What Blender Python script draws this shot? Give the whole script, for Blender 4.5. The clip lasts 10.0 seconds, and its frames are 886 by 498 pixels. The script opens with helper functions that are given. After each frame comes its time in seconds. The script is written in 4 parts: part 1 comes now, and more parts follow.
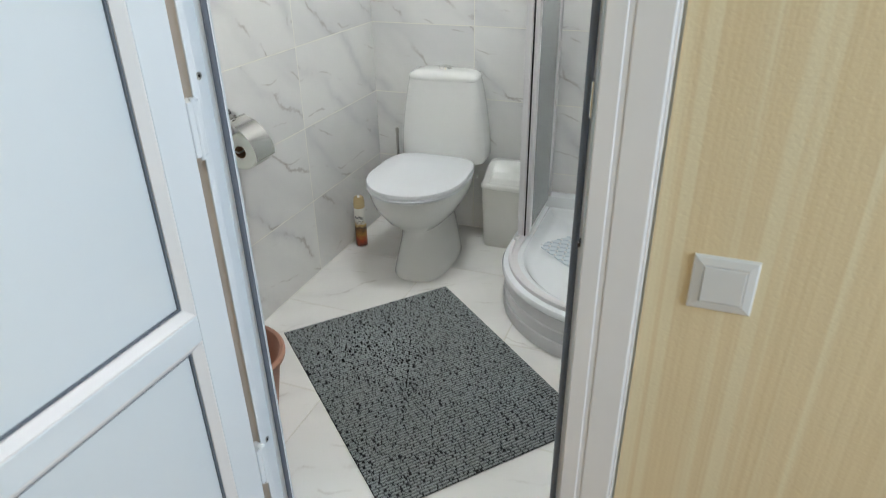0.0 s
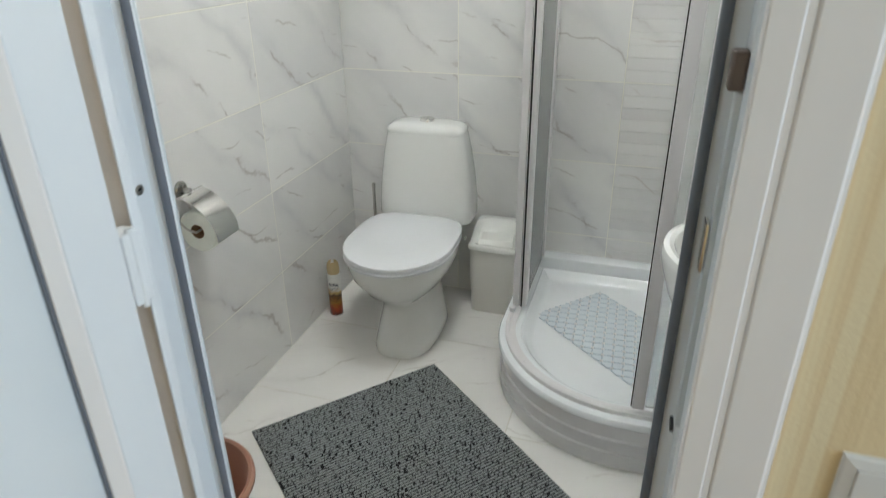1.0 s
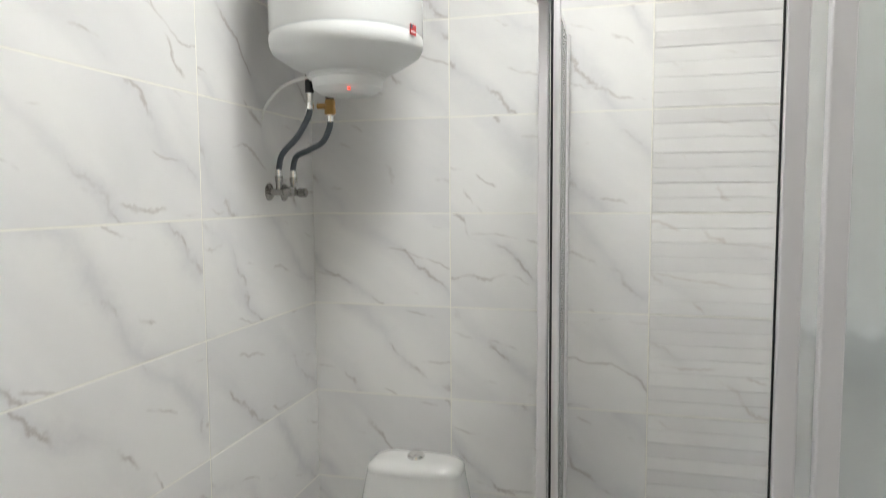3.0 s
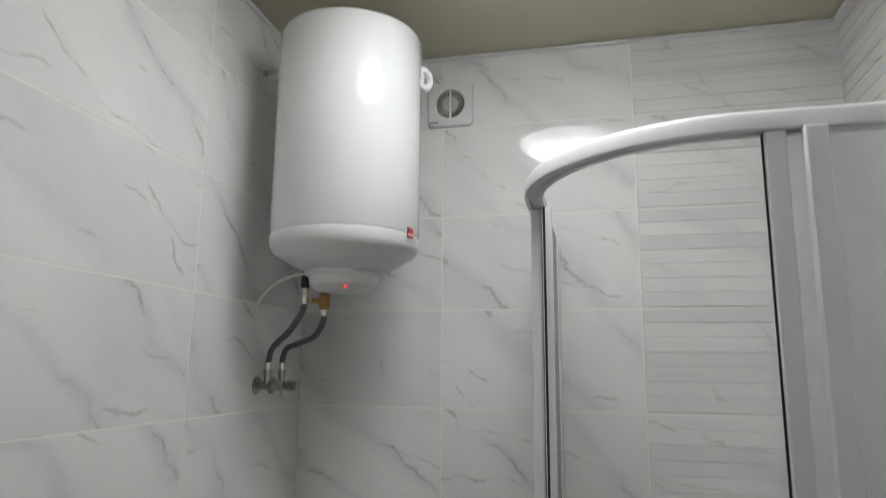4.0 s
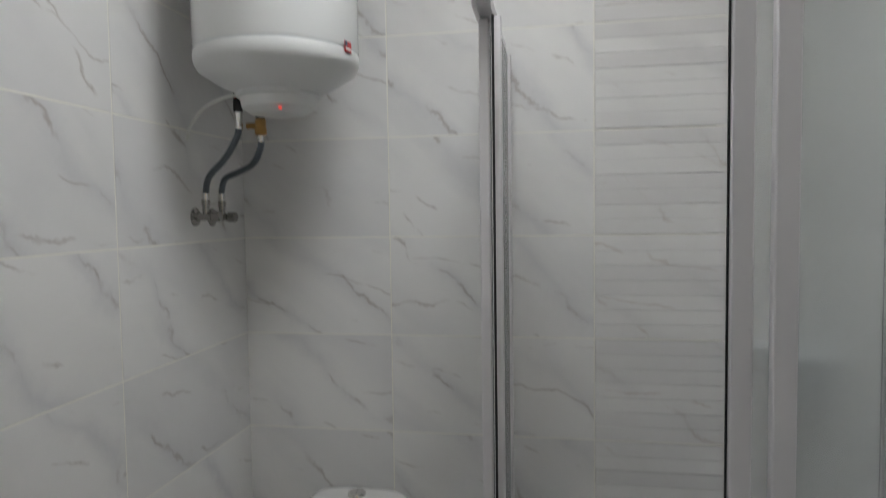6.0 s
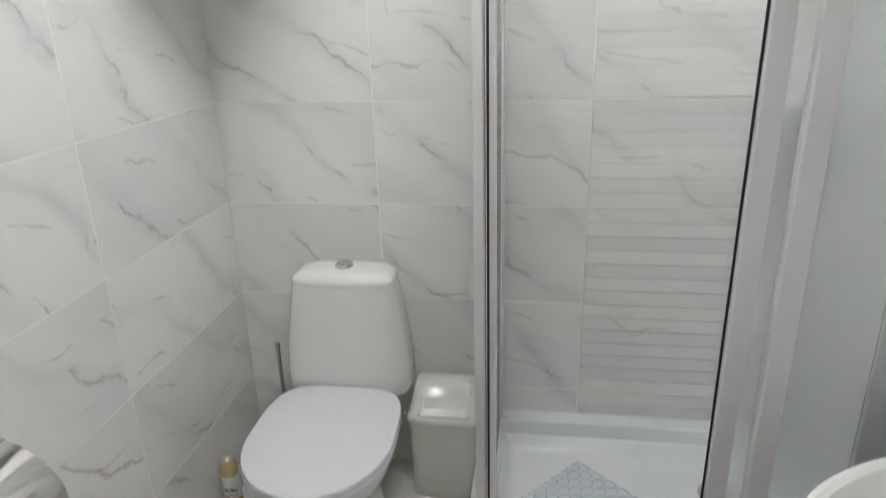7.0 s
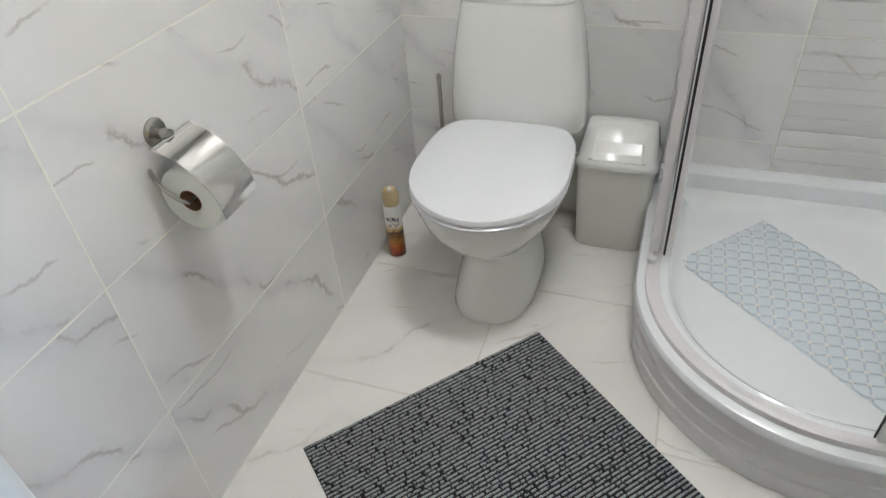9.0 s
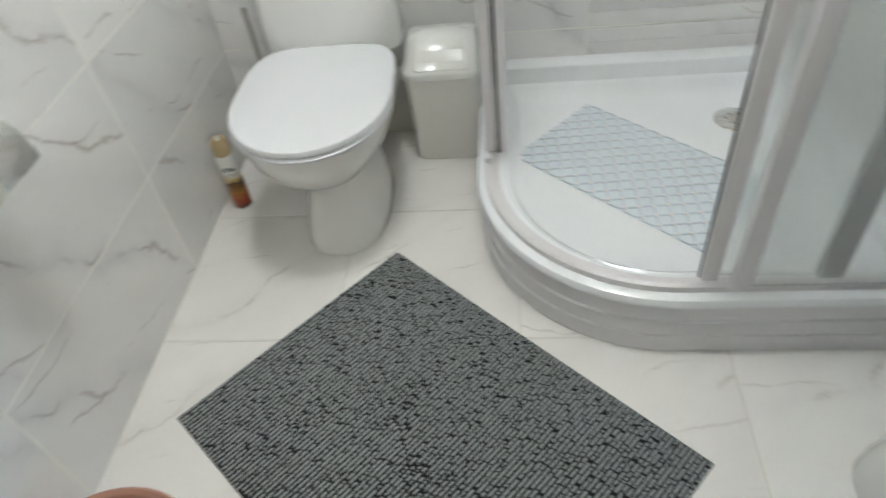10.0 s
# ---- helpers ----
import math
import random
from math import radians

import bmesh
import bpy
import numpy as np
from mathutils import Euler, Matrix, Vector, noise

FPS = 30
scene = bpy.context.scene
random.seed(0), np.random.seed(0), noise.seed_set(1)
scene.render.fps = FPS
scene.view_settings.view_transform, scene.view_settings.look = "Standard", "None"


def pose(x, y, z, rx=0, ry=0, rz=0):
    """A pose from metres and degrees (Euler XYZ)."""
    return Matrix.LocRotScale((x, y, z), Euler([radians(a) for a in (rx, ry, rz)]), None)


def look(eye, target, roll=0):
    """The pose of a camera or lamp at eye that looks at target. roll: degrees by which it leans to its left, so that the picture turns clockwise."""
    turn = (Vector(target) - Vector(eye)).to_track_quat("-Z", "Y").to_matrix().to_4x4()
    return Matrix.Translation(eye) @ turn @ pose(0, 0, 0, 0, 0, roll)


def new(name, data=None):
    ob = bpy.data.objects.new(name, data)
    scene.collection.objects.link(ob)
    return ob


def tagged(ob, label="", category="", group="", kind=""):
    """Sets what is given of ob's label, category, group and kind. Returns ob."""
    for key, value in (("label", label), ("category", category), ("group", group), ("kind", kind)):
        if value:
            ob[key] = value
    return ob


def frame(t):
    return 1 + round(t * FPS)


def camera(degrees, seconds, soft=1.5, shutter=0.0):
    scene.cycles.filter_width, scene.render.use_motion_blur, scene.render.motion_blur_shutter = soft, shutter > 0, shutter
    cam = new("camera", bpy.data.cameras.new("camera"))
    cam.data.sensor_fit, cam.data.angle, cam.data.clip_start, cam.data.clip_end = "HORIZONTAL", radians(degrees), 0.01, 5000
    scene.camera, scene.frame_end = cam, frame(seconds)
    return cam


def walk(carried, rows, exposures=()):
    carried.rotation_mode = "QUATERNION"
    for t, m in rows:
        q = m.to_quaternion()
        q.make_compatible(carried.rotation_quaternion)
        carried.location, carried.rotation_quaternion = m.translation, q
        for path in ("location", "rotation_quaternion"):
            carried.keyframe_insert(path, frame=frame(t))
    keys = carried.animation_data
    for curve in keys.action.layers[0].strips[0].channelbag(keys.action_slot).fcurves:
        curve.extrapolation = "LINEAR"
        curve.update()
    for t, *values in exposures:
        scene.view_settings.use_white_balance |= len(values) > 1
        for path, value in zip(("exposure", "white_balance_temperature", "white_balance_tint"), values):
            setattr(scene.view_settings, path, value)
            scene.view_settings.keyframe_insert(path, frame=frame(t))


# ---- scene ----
cam = camera(68.4, 10.0, soft=1.0, shutter=0.35)
PATH = [
    (0, (1.362, -2.664, 1.351), (0.714, -1.015, 0.422), -1.0),
    (0.5, (1.238, -2.535, 1.373), (0.640, -0.851, 0.474), -2.1),
    (1, (1.168, -2.389, 1.391), (0.620, -0.675, 0.519), -0.6),
    (1.5, (1.108, -2.228, 1.429), (0.563, -0.434, 0.731), 1.2),
    (2, (1.063, -2.131, 1.455), (0.510, -0.284, 0.922), 0.7),
    (2.2, (1.045, -2.100, 1.474), (0.494, -0.238, 0.995), -0.1),
    (3.3, (0.955, -1.985, 1.594), (0.459, -0.047, 1.591), -0.1),
    (3.5, (0.949, -1.982, 1.610), (0.465, -0.044, 1.712), 0.3),
    (4, (0.944, -2.003, 1.641), (0.494, -0.087, 1.996), 0.5),
    (4.5, (0.945, -2.038, 1.667), (0.515, -0.166, 2.224), 0.4),
    (5, (0.955, -2.045, 1.670), (0.534, -0.185, 2.274), 0.8),
    (5.5, (0.957, -1.982, 1.622), (0.568, -0.039, 1.895), -0.3),
    (6, (0.960, -1.925, 1.585), (0.627, 0.044, 1.475), -0.8),
    (7.3, (0.908, -1.787, 1.402), (0.657, 0.015, 0.572), -1.9),
    (7.5, (0.887, -1.775, 1.371), (0.659, -0.013, 0.453), -1.9),
    (8, (0.834, -1.774, 1.304), (0.621, -0.126, 0.191), -1.0),
    (8.5, (0.797, -1.770, 1.278), (0.356, -0.245, 0.061), -2.4),
    (9, (0.778, -1.774, 1.256), (0.197, -0.316, 0.017), -4.7),
    (9.5, (0.789, -1.776, 1.230), (0.233, -0.397, -0.108), -7.2),
    (10, (0.871, -1.775, 1.210), (0.639, -0.368, -0.193), -8.1),
]
EXPOSURES = [(0, 0.04, 6420, 6), (1, -0.10, 6580, 5), (1.5, -0.23, 6950, 7), (2.2, -0.13, 7200, 6), (3.5, -0.74, 6550, 10), (4, -1.22, 6550, 10), (4.5, -1.39, 6550, 10), (5, -1.59, 6550, 10),
             (5.5, -1.59, 6550, 10), (6.1, -1.22, 6550, 10), (7.3, -0.08, 6600, 10), (8, 0.00, 6600, 10), (8.5, -0.02, 6650, 9), (9, 0.06, 6650, 9), (10, 0.20, 6620, 6)]
walk(cam, [(t, look(eye, target, roll)) for t, eye, target, roll in PATH], EXPOSURES)

# ---- light ----

world = bpy.data.worlds.new("world")
scene.world = world
world.use_nodes = True
wn = world.node_tree
sky = wn.nodes.new("ShaderNodeTexSky")
sky.sky_type = 'NISHITA'
sky.sun_disc = False
sky.sun_elevation = radians(35)
sky.sun_rotation = radians(200)
wn.links.new(sky.outputs["Color"], wn.nodes["Background"].inputs["Color"])
wn.nodes["Background"].inputs["Strength"].default_value = 0.12

LAMP_POWER = 61.0      # glow of the ceiling light's diffuser
DAY_POWER = 57.0       # daylight through the hall window


def area_light(name, eye, target, sx, sy, power, color):
    d = bpy.data.lights.new(name, 'AREA')
    d.shape, d.size, d.size_y, d.energy, d.color = 'RECTANGLE', sx, sy, power, color
    ob = new(name, d)
    ob.matrix_world = look(eye, target)
    return ob


area_light("window_daylight", (3.57, -2.62, 1.55), (0.6, -2.62, 1.55), 1.1, 1.3, DAY_POWER, (0.61, 0.785, 1.0))


# ---- materials ----
def material(name, color, rough=0.5, metal=0.0, **more):
    m = bpy.data.materials.new(name)
    m.use_nodes = True
    b = m.node_tree.nodes["Principled BSDF"]
    b.inputs["Base Color"].default_value = (*color, 1)
    b.inputs["Roughness"].default_value = rough
    b.inputs["Metallic"].default_value = metal
    for key, value in more.items():
        b.inputs[key.replace("_", " ")].default_value = value
    return m


def node(m, kind, **values):
    n = m.node_tree.nodes.new(kind)
    for key, value in values.items():
        n.inputs[key.replace("_", " ")].default_value = value
    return n


def link(m, a, b):
    m.node_tree.links.new(a, b)


def shader(m):
    return m.node_tree.nodes["Principled BSDF"]


def ramp(m, fac, stops):
    r = m.node_tree.nodes.new("ShaderNodeValToRGB")
    e = r.color_ramp.elements
    while len(e) < len(stops):
        e.new(0.5)
    for i, (p, c) in enumerate(stops):
        e[i].position, e[i].color = p, (c, c, c, 1) if isinstance(c, (int, float)) else (*c, 1)
    link(m, fac, r.inputs["Fac"])
    return r.outputs["Color"]


def math_node(m, op, a, b=None):
    n = m.node_tree.nodes.new("ShaderNodeMath")
    n.operation = op
    for i, v in enumerate((a, b)):
        if v is None:
            continue
        if isinstance(v, (int, float)):
            n.inputs[i].default_value = v
        else:
            link(m, v, n.inputs[i])
    return n.outputs[0]


def mix(m, fac, a, b, how='MIX'):
    n = m.node_tree.nodes.new("ShaderNodeMix")
    n.data_type, n.blend_type = 'RGBA', how
    for key, v in ((0, fac), (6, a), (7, b)):
        if isinstance(v, (int, float)):
            n.inputs[key].default_value = v
        elif isinstance(v, tuple):
            n.inputs[key].default_value = (*v, 1)
        else:
            link(m, v, n.inputs[key])
    return n.outputs[2]


def coords(m, rot=(0, 0, 0), scale=(1, 1, 1), shuffle=0.0, kind="Object", stretch=False):
    tc = m.node_tree.nodes.new("ShaderNodeTexCoord")
    out = tc.outputs[kind]
    if shuffle:
        info = m.node_tree.nodes.new("ShaderNodeObjectInfo")
        wh = m.node_tree.nodes.new("ShaderNodeTexWhiteNoise")
        wh.noise_dimensions = '1D'
        link(m, info.outputs["Random"], wh.inputs["W"])
        sc = m.node_tree.nodes.new("ShaderNodeVectorMath")
        sc.operation = 'SCALE'
        sc.inputs["Scale"].default_value = shuffle
        link(m, wh.outputs["Color"], sc.inputs[0])
        ad = m.node_tree.nodes.new("ShaderNodeVectorMath")
        link(m, out, ad.inputs[0])
        link(m, sc.outputs[0], ad.inputs[1])
        out = ad.outputs[0]
    mp = m.node_tree.nodes.new("ShaderNodeMapping")
    mp.vector_type = 'TEXTURE' if stretch else 'POINT'
    mp.inputs["Rotation"].default_value = [radians(a) for a in rot]
    mp.inputs["Scale"].default_value = scale
    link(m, out, mp.inputs["Vector"])
    return mp.outputs["Vector"]


def noise_tex(m, vec, scale, detail=4.0, distort=0.0, rough=0.5):
    n = node(m, "ShaderNodeTexNoise", Scale=scale, Detail=detail, Distortion=distort, Roughness=rough)
    link(m, vec, n.inputs["Vector"])
    return n.outputs["Fac"]


def bump(m, height, strength, distance=0.002):
    b = node(m, "ShaderNodeBump", Strength=strength, Distance=distance)
    link(m, height, b.inputs["Height"])
    link(m, b.outputs["Normal"], shader(m).inputs["Normal"])


def worn(m, amount=0.06, scale=9.0, rough=0.025):
    """Slight unevenness of colour and gloss."""
    b = shader(m)
    v = coords(m)
    n = noise_tex(m, v, scale, 5)
    base = tuple(b.inputs["Base Color"].default_value)[:3]
    link(m, mix(m, n, tuple(c * (1 - amount) for c in base), tuple(min(1, c * (1 + amount)) for c in base)), b.inputs["Base Color"])
    r0 = b.inputs["Roughness"].default_value
    f = noise_tex(m, v, scale * 4, 3)
    link(m, math_node(m, 'ADD', math_node(m, 'MULTIPLY', f, rough), r0 - rough / 2), b.inputs["Roughness"])
    return m


def marble(name, base, cloud, vein, flat, gloss, strong=1.0):
    """Glazed tile with a marble print of slanting veins; flat: the print lies on a floor."""
    m = material(name, base, gloss)
    turn = (0, 0, 40) if flat else (0, 40, 0)
    v = coords(m, turn, (1, 1, 1), shuffle=23.0, stretch=True)
    axes = node(m, "ShaderNodeSeparateXYZ")
    link(m, v, axes.inputs[0])
    across = axes.outputs["Y" if flat else "Z"]
    big = math_node(m, 'SUBTRACT', noise_tex(m, v, 2.4, 2, 0.3), 0.5)
    small = math_node(m, 'SUBTRACT', noise_tex(m, v, 10.0, 7, 0.0, 0.66), 0.5)

    def veins(per_metre, swing, jitter, at):
        f = math_node(m, 'ADD', math_node(m, 'MULTIPLY', across, per_metre), math_node(m, 'MULTIPLY', big, swing))
        f = math_node(m, 'ADD', math_node(m, 'ADD', f, math_node(m, 'MULTIPLY', small, jitter)), at)
        return math_node(m, 'ABSOLUTE', math_node(m, 'SUBTRACT', math_node(m, 'FRACT', f), 0.5))

    long_v = coords(m, turn, (2.6, 1, 1), shuffle=11.0, stretch=True)
    short_v = coords(m, turn, (1.5, 1, 1), shuffle=17.0, stretch=True)
    where = noise_tex(m, long_v, 5.0, 3, 0.2)
    strokes = noise_tex(m, short_v, 9.0, 3, 0.3)
    soft = noise_tex(m, long_v, 3.4, 4, 0.4)
    c = mix(m, ramp(m, soft, [(0.42, 0.0), (0.80, 0.8)]), base, cloud)
    near = veins(4.4, 1.2, 0.40, 0.0)
    halo = math_node(m, 'MULTIPLY', ramp(m, near, [(0.0, 1.0), (0.13, 0.25), (0.24, 0.0)]), ramp(m, where, [(0.38, 0.0), (0.58, 1.0)]))
    c = mix(m, math_node(m, 'MULTIPLY', halo, 0.78 * strong), c, cloud)
    line = math_node(m, 'MULTIPLY', ramp(m, near, [(0.0, 1.0), (0.014, 0.6), (0.036, 0.0)]), ramp(m, strokes, [(0.52, 0.0), (0.62, 1.0)]))
    c = mix(m, math_node(m, 'MULTIPLY', line, 0.60 * strong), c, vein)
    level = coords(m, (0, 0, 12) if flat else (0, 12, 0), (1, 1, 1), shuffle=31.0, stretch=True)
    along = node(m, "ShaderNodeSeparateXYZ")
    link(m, level, along.inputs[0])
    across = along.outputs["Y" if flat else "Z"]
    thin = veins(7.0, 1.5, 0.36, 0.37)
    hair = math_node(m, 'MULTIPLY', ramp(m, thin, [(0.0, 1.0), (0.034, 0.0)]), ramp(m, noise_tex(m, level, 8.0, 3), [(0.52, 0.0), (0.62, 1.0)]))
    c = mix(m, math_node(m, 'MULTIPLY', hair, 0.50 * strong), c, vein)
    link(m, c, shader(m).inputs["Base Color"])
    bump(m, noise_tex(m, coords(m), 7.0, 2), 0.02, 0.002)
    return m


TILE = marble("marble_print_glaze", (0.86, 0.852, 0.838), (0.68, 0.675, 0.685), (0.40, 0.345, 0.315), False, 0.022)
shader(TILE).inputs["Specular IOR Level"].default_value = 0.42
DECOR = marble("marble_print_relief_glaze", (0.85, 0.84, 0.825), (0.70, 0.69, 0.685), (0.46, 0.37, 0.31), False, 0.09, 0.75)
FLOOR_TILE = marble("marble_print_floor_glaze", (0.84, 0.82, 0.79), (0.73, 0.71, 0.685), (0.42, 0.36, 0.31), True, 0.16, 0.7)

# ribbed tiles: each rib of its own tone
ribs = node(DECOR, "ShaderNodeSeparateXYZ")
link(DECOR, coords(DECOR), ribs.inputs[0])
rib_no = math_node(DECOR, 'FLOOR', math_node(DECOR, 'DIVIDE', math_node(DECOR, 'ADD', ribs.outputs["Z"], 0.1481), 0.0423))
own = DECOR.node_tree.nodes.new("ShaderNodeObjectInfo")
tone = DECOR.node_tree.nodes.new("ShaderNodeTexWhiteNoise")
tone.noise_dimensions = '1D'
link(DECOR, math_node(DECOR, 'ADD', rib_no, math_node(DECOR, 'MULTIPLY', own.outputs["Random"], 91.0)), tone.inputs["W"])
print_color = shader(DECOR).inputs["Base Color"].links[0].from_socket
link(DECOR, mix(DECOR, ramp(DECOR, tone.outputs["Value"], [(0.30, 0.0), (0.9, 0.60)]), print_color, (0.70, 0.685, 0.68)), shader(DECOR).inputs["Base Color"])
GROUT = worn(material("pale_grout", (0.88, 0.865, 0.80), 0.85), 0.08, 30)
FLOOR_GROUT = worn(material("floor_grout", (0.70, 0.67, 0.61), 0.85), 0.08, 30)
CEILING = worn(material("olive_beige_stretch_film", (0.57, 0.535, 0.405), 0.32), 0.03, 3)
TRIM = worn(material("white_plastic_trim", (0.80, 0.80, 0.80), 0.35))
PLASTER = worn(material("hall_plaster", (0.74, 0.71, 0.64), 0.9), 0.05, 5)
PVC = worn(material("white_window_plastic", (0.78, 0.79, 0.80), 0.30), 0.02, 6)
# warmer copy of the door plastic; its cream carries the hinge gap's shade
PVC_SHADE = worn(material("shade_toned_cream_plastic", (0.88, 0.81, 0.755), 0.5), 0.06, 14)
BEAD = worn(material("light_grey_plastic_bead", (0.62, 0.65, 0.66), 0.35), 0.03, 10)
CASING = worn(material("matt_off_white_casing", (0.86, 0.81, 0.785), 0.55), 0.04, 8)
PANEL = worn(material("white_infill_panel", (0.76, 0.78, 0.79), 0.28), 0.02, 4)
RUBBER = worn(material("dark_grey_rubber", (0.14, 0.15, 0.175), 0.6), 0.1, 40)
BLACK = worn(material("black_seal", (0.012, 0.012, 0.013), 0.5), 0.1, 40)
CERAMIC = worn(material("white_sanitary_glaze", (0.83, 0.83, 0.81), 0.09, Coat_Weight=0.3), 0.02, 5, 0.04)
SEAT = worn(material("white_seat_plastic", (0.765, 0.775, 0.80), 0.20), 0.015, 5)
ACRYLIC = worn(material("white_shower_acrylic", (0.88, 0.90, 0.92), 0.14), 0.02, 6, 0.05)
SKIRT = worn(material("white_skirt_plastic", (0.74, 0.73, 0.745), 0.28), 0.03, 6)
BINWHITE = worn(material("off_white_bin_plastic", (0.82, 0.81, 0.77), 0.30), 0.03, 8)
SWITCHWHITE = worn(material("aged_white_switch_plastic", (0.72, 0.69, 0.66), 0.38), 0.02, 12)
BINLID = worn(material("glossy_white_bin_lid", (0.85, 0.85, 0.82), 0.17), 0.02, 8)
ENAMEL = worn(material("white_enamelled_steel", (0.76, 0.77, 0.76), 0.02, Specular_IOR_Level=0.4), 0.015, 3, 0.02)
HEATCAP = worn(material("white_heater_plastic", (0.74, 0.75, 0.74), 0.32), 0.02, 6)
PROFILE = worn(material("white_lacquered_aluminium", (0.74, 0.72, 0.73), 0.28), 0.03, 9)
CHROME = worn(material("polished_chrome", (0.78, 0.77, 0.74), 0.10, 1.0), 0.04, 20, 0.06)
STEEL = worn(material("brushed_steel", (0.50, 0.48, 0.45), 0.32, 1.0), 0.08, 30)
VALVE = worn(material("dull_nickel", (0.40, 0.39, 0.37), 0.24, 1.0), 0.1, 40)
GREYSTEEL = worn(material("dull_zinc_steel", (0.36, 0.37, 0.37), 0.45, 0.8), 0.1, 60)
BRASS = worn(material("dull_brass", (0.45, 0.27, 0.10), 0.38, 1.0), 0.15, 40)
HOSE = worn(material("braided_grey_hose", (0.11, 0.13, 0.15), 0.42, 0.5), 0.5, 400)
CABLE = worn(material("white_cable", (0.74, 0.74, 0.70), 0.45))
PAPER = worn(material("white_tissue", (0.82, 0.84, 0.77), 0.95), 0.04, 60)
CARD = worn(material("brown_cardboard", (0.23, 0.13, 0.07), 0.9), 0.1, 40)
TERRA = worn(material("terracotta_plastic", (0.41, 0.21, 0.145), 0.50), 0.1, 12)
FINGREY = worn(material("grey_grille_plastic", (0.55, 0.54, 0.52), 0.5), 0.06, 30)
RED = material("red_print", (0.55, 0.04, 0.04), 0.4)
DARKPRINT = material("dark_print", (0.06, 0.07, 0.10), 0.4)
BROWNKEEP = worn(material("grey_brown_keeper", (0.14, 0.105, 0.09), 0.45), 0.1, 40)
GOLDCAP = worn(material("matt_gold_cap", (0.52, 0.40, 0.22), 0.42), 0.05, 30)

# lit diffuser of the ceiling light
GLOW = material("lit_diffuser", (0.9, 0.9, 0.88), 0.4)
shader(GLOW).inputs["Emission Color"].default_value = (0.945, 0.97, 1.0, 1)
spread = node(GLOW, "ShaderNodeSeparateXYZ")
link(GLOW, coords(GLOW), spread.inputs[0])
from_hub = math_node(GLOW, 'SQRT', math_node(GLOW, 'ADD', math_node(GLOW, 'POWER', math_node(GLOW, 'ABSOLUTE', spread.outputs["X"]), 2.0), math_node(GLOW, 'POWER', math_node(GLOW, 'ABSOLUTE', spread.outputs["Y"]), 2.0)))
over_bulbs = ramp(GLOW, math_node(GLOW, 'MULTIPLY', from_hub, 4.0), [(0.0, 1.0), (0.58, 1.0), (0.74, 0.40), (1.0, 0.36)])
link(GLOW, math_node(GLOW, 'MULTIPLY', over_bulbs, LAMP_POWER), shader(GLOW).inputs["Emission Strength"])
LED = material("red_indicator", (0.8, 0.05, 0.03), 0.4)
shader(LED).inputs["Emission Color"].default_value = (1, 0.06, 0.03, 1)
shader(LED).inputs["Emission Strength"].default_value = 2.0

# frosted shower glass
FROST = material("frosted_glass", (0.96, 0.985, 0.98), 0.26, 0.0, Transmission_Weight=0.88, IOR=1.2)
bump(FROST, noise_tex(FROST, coords(FROST), 260.0, 2), 0.15, 0.001)
# vinyl of the bath mat
VINYL = worn(material("pale_blue_vinyl", (0.72, 0.775, 0.82), 0.14), 0.04, 20)
VINYL_RIDGE = worn(material("blue_grey_vinyl", (0.60, 0.67, 0.74), 0.14), 0.05, 20)
# near-white base colour paints in the lamp's glints on the bubbles
VINYL_DOME = worn(material("glint_white_vinyl", (0.97, 0.97, 0.97), 0.10, Specular_IOR_Level=1.0, IOR=1.9), 0.03, 20, 0.02)

# can: printed sleeve in bands
SLEEVE = material("printed_can_sleeve", (0.7, 0.7, 0.7), 0.3)
zc = node(SLEEVE, "ShaderNodeSeparateXYZ")
link(SLEEVE, coords(SLEEVE), zc.inputs[0])
warp = math_node(SLEEVE, 'ADD', zc.outputs["Z"], math_node(SLEEVE, 'MULTIPLY', math_node(SLEEVE, 'SUBTRACT', noise_tex(SLEEVE, coords(SLEEVE), 28, 3, 1.0), 0.5), 0.07))
link(SLEEVE, ramp(SLEEVE, math_node(SLEEVE, 'MULTIPLY', warp, 4.0), [
    (0.02, (0.10, 0.035, 0.02)), (0.14, (0.42, 0.06, 0.02)), (0.27, (0.40, 0.17, 0.03)), (0.40, (0.09, 0.05, 0.03)),
    (0.46, (0.60, 0.42, 0.18)), (0.54, (0.72, 0.72, 0.70)), (0.95, (0.74, 0.74, 0.72))]), shader(SLEEVE).inputs["Base Color"])

# ribbed rug
RUG = material("grey_ribbed_carpet", (0.22, 0.24, 0.26), 0.95)
v = coords(RUG, (0, 0, 0), (8.0, 6.0, 1))
fleck = ramp(RUG, noise_tex(RUG, v, 22, 3, 0.3, 0.6), [(0.395, 1.0), (0.42, 0.0)])
tone = mix(RUG, noise_tex(RUG, coords(RUG, scale=(1, 3, 1)), 110, 3), (0.25, 0.27, 0.275), (0.44, 0.465, 0.47))
link(RUG, mix(RUG, fleck, tone, (0.012, 0.012, 0.015)), shader(RUG).inputs["Base Color"])
bump(RUG, noise_tex(RUG, coords(RUG), 600, 2), 0.6, 0.002)
RUG_BASE = worn(material("black_carpet_backing", (0.015, 0.016, 0.018), 0.95), 0.3, 200)

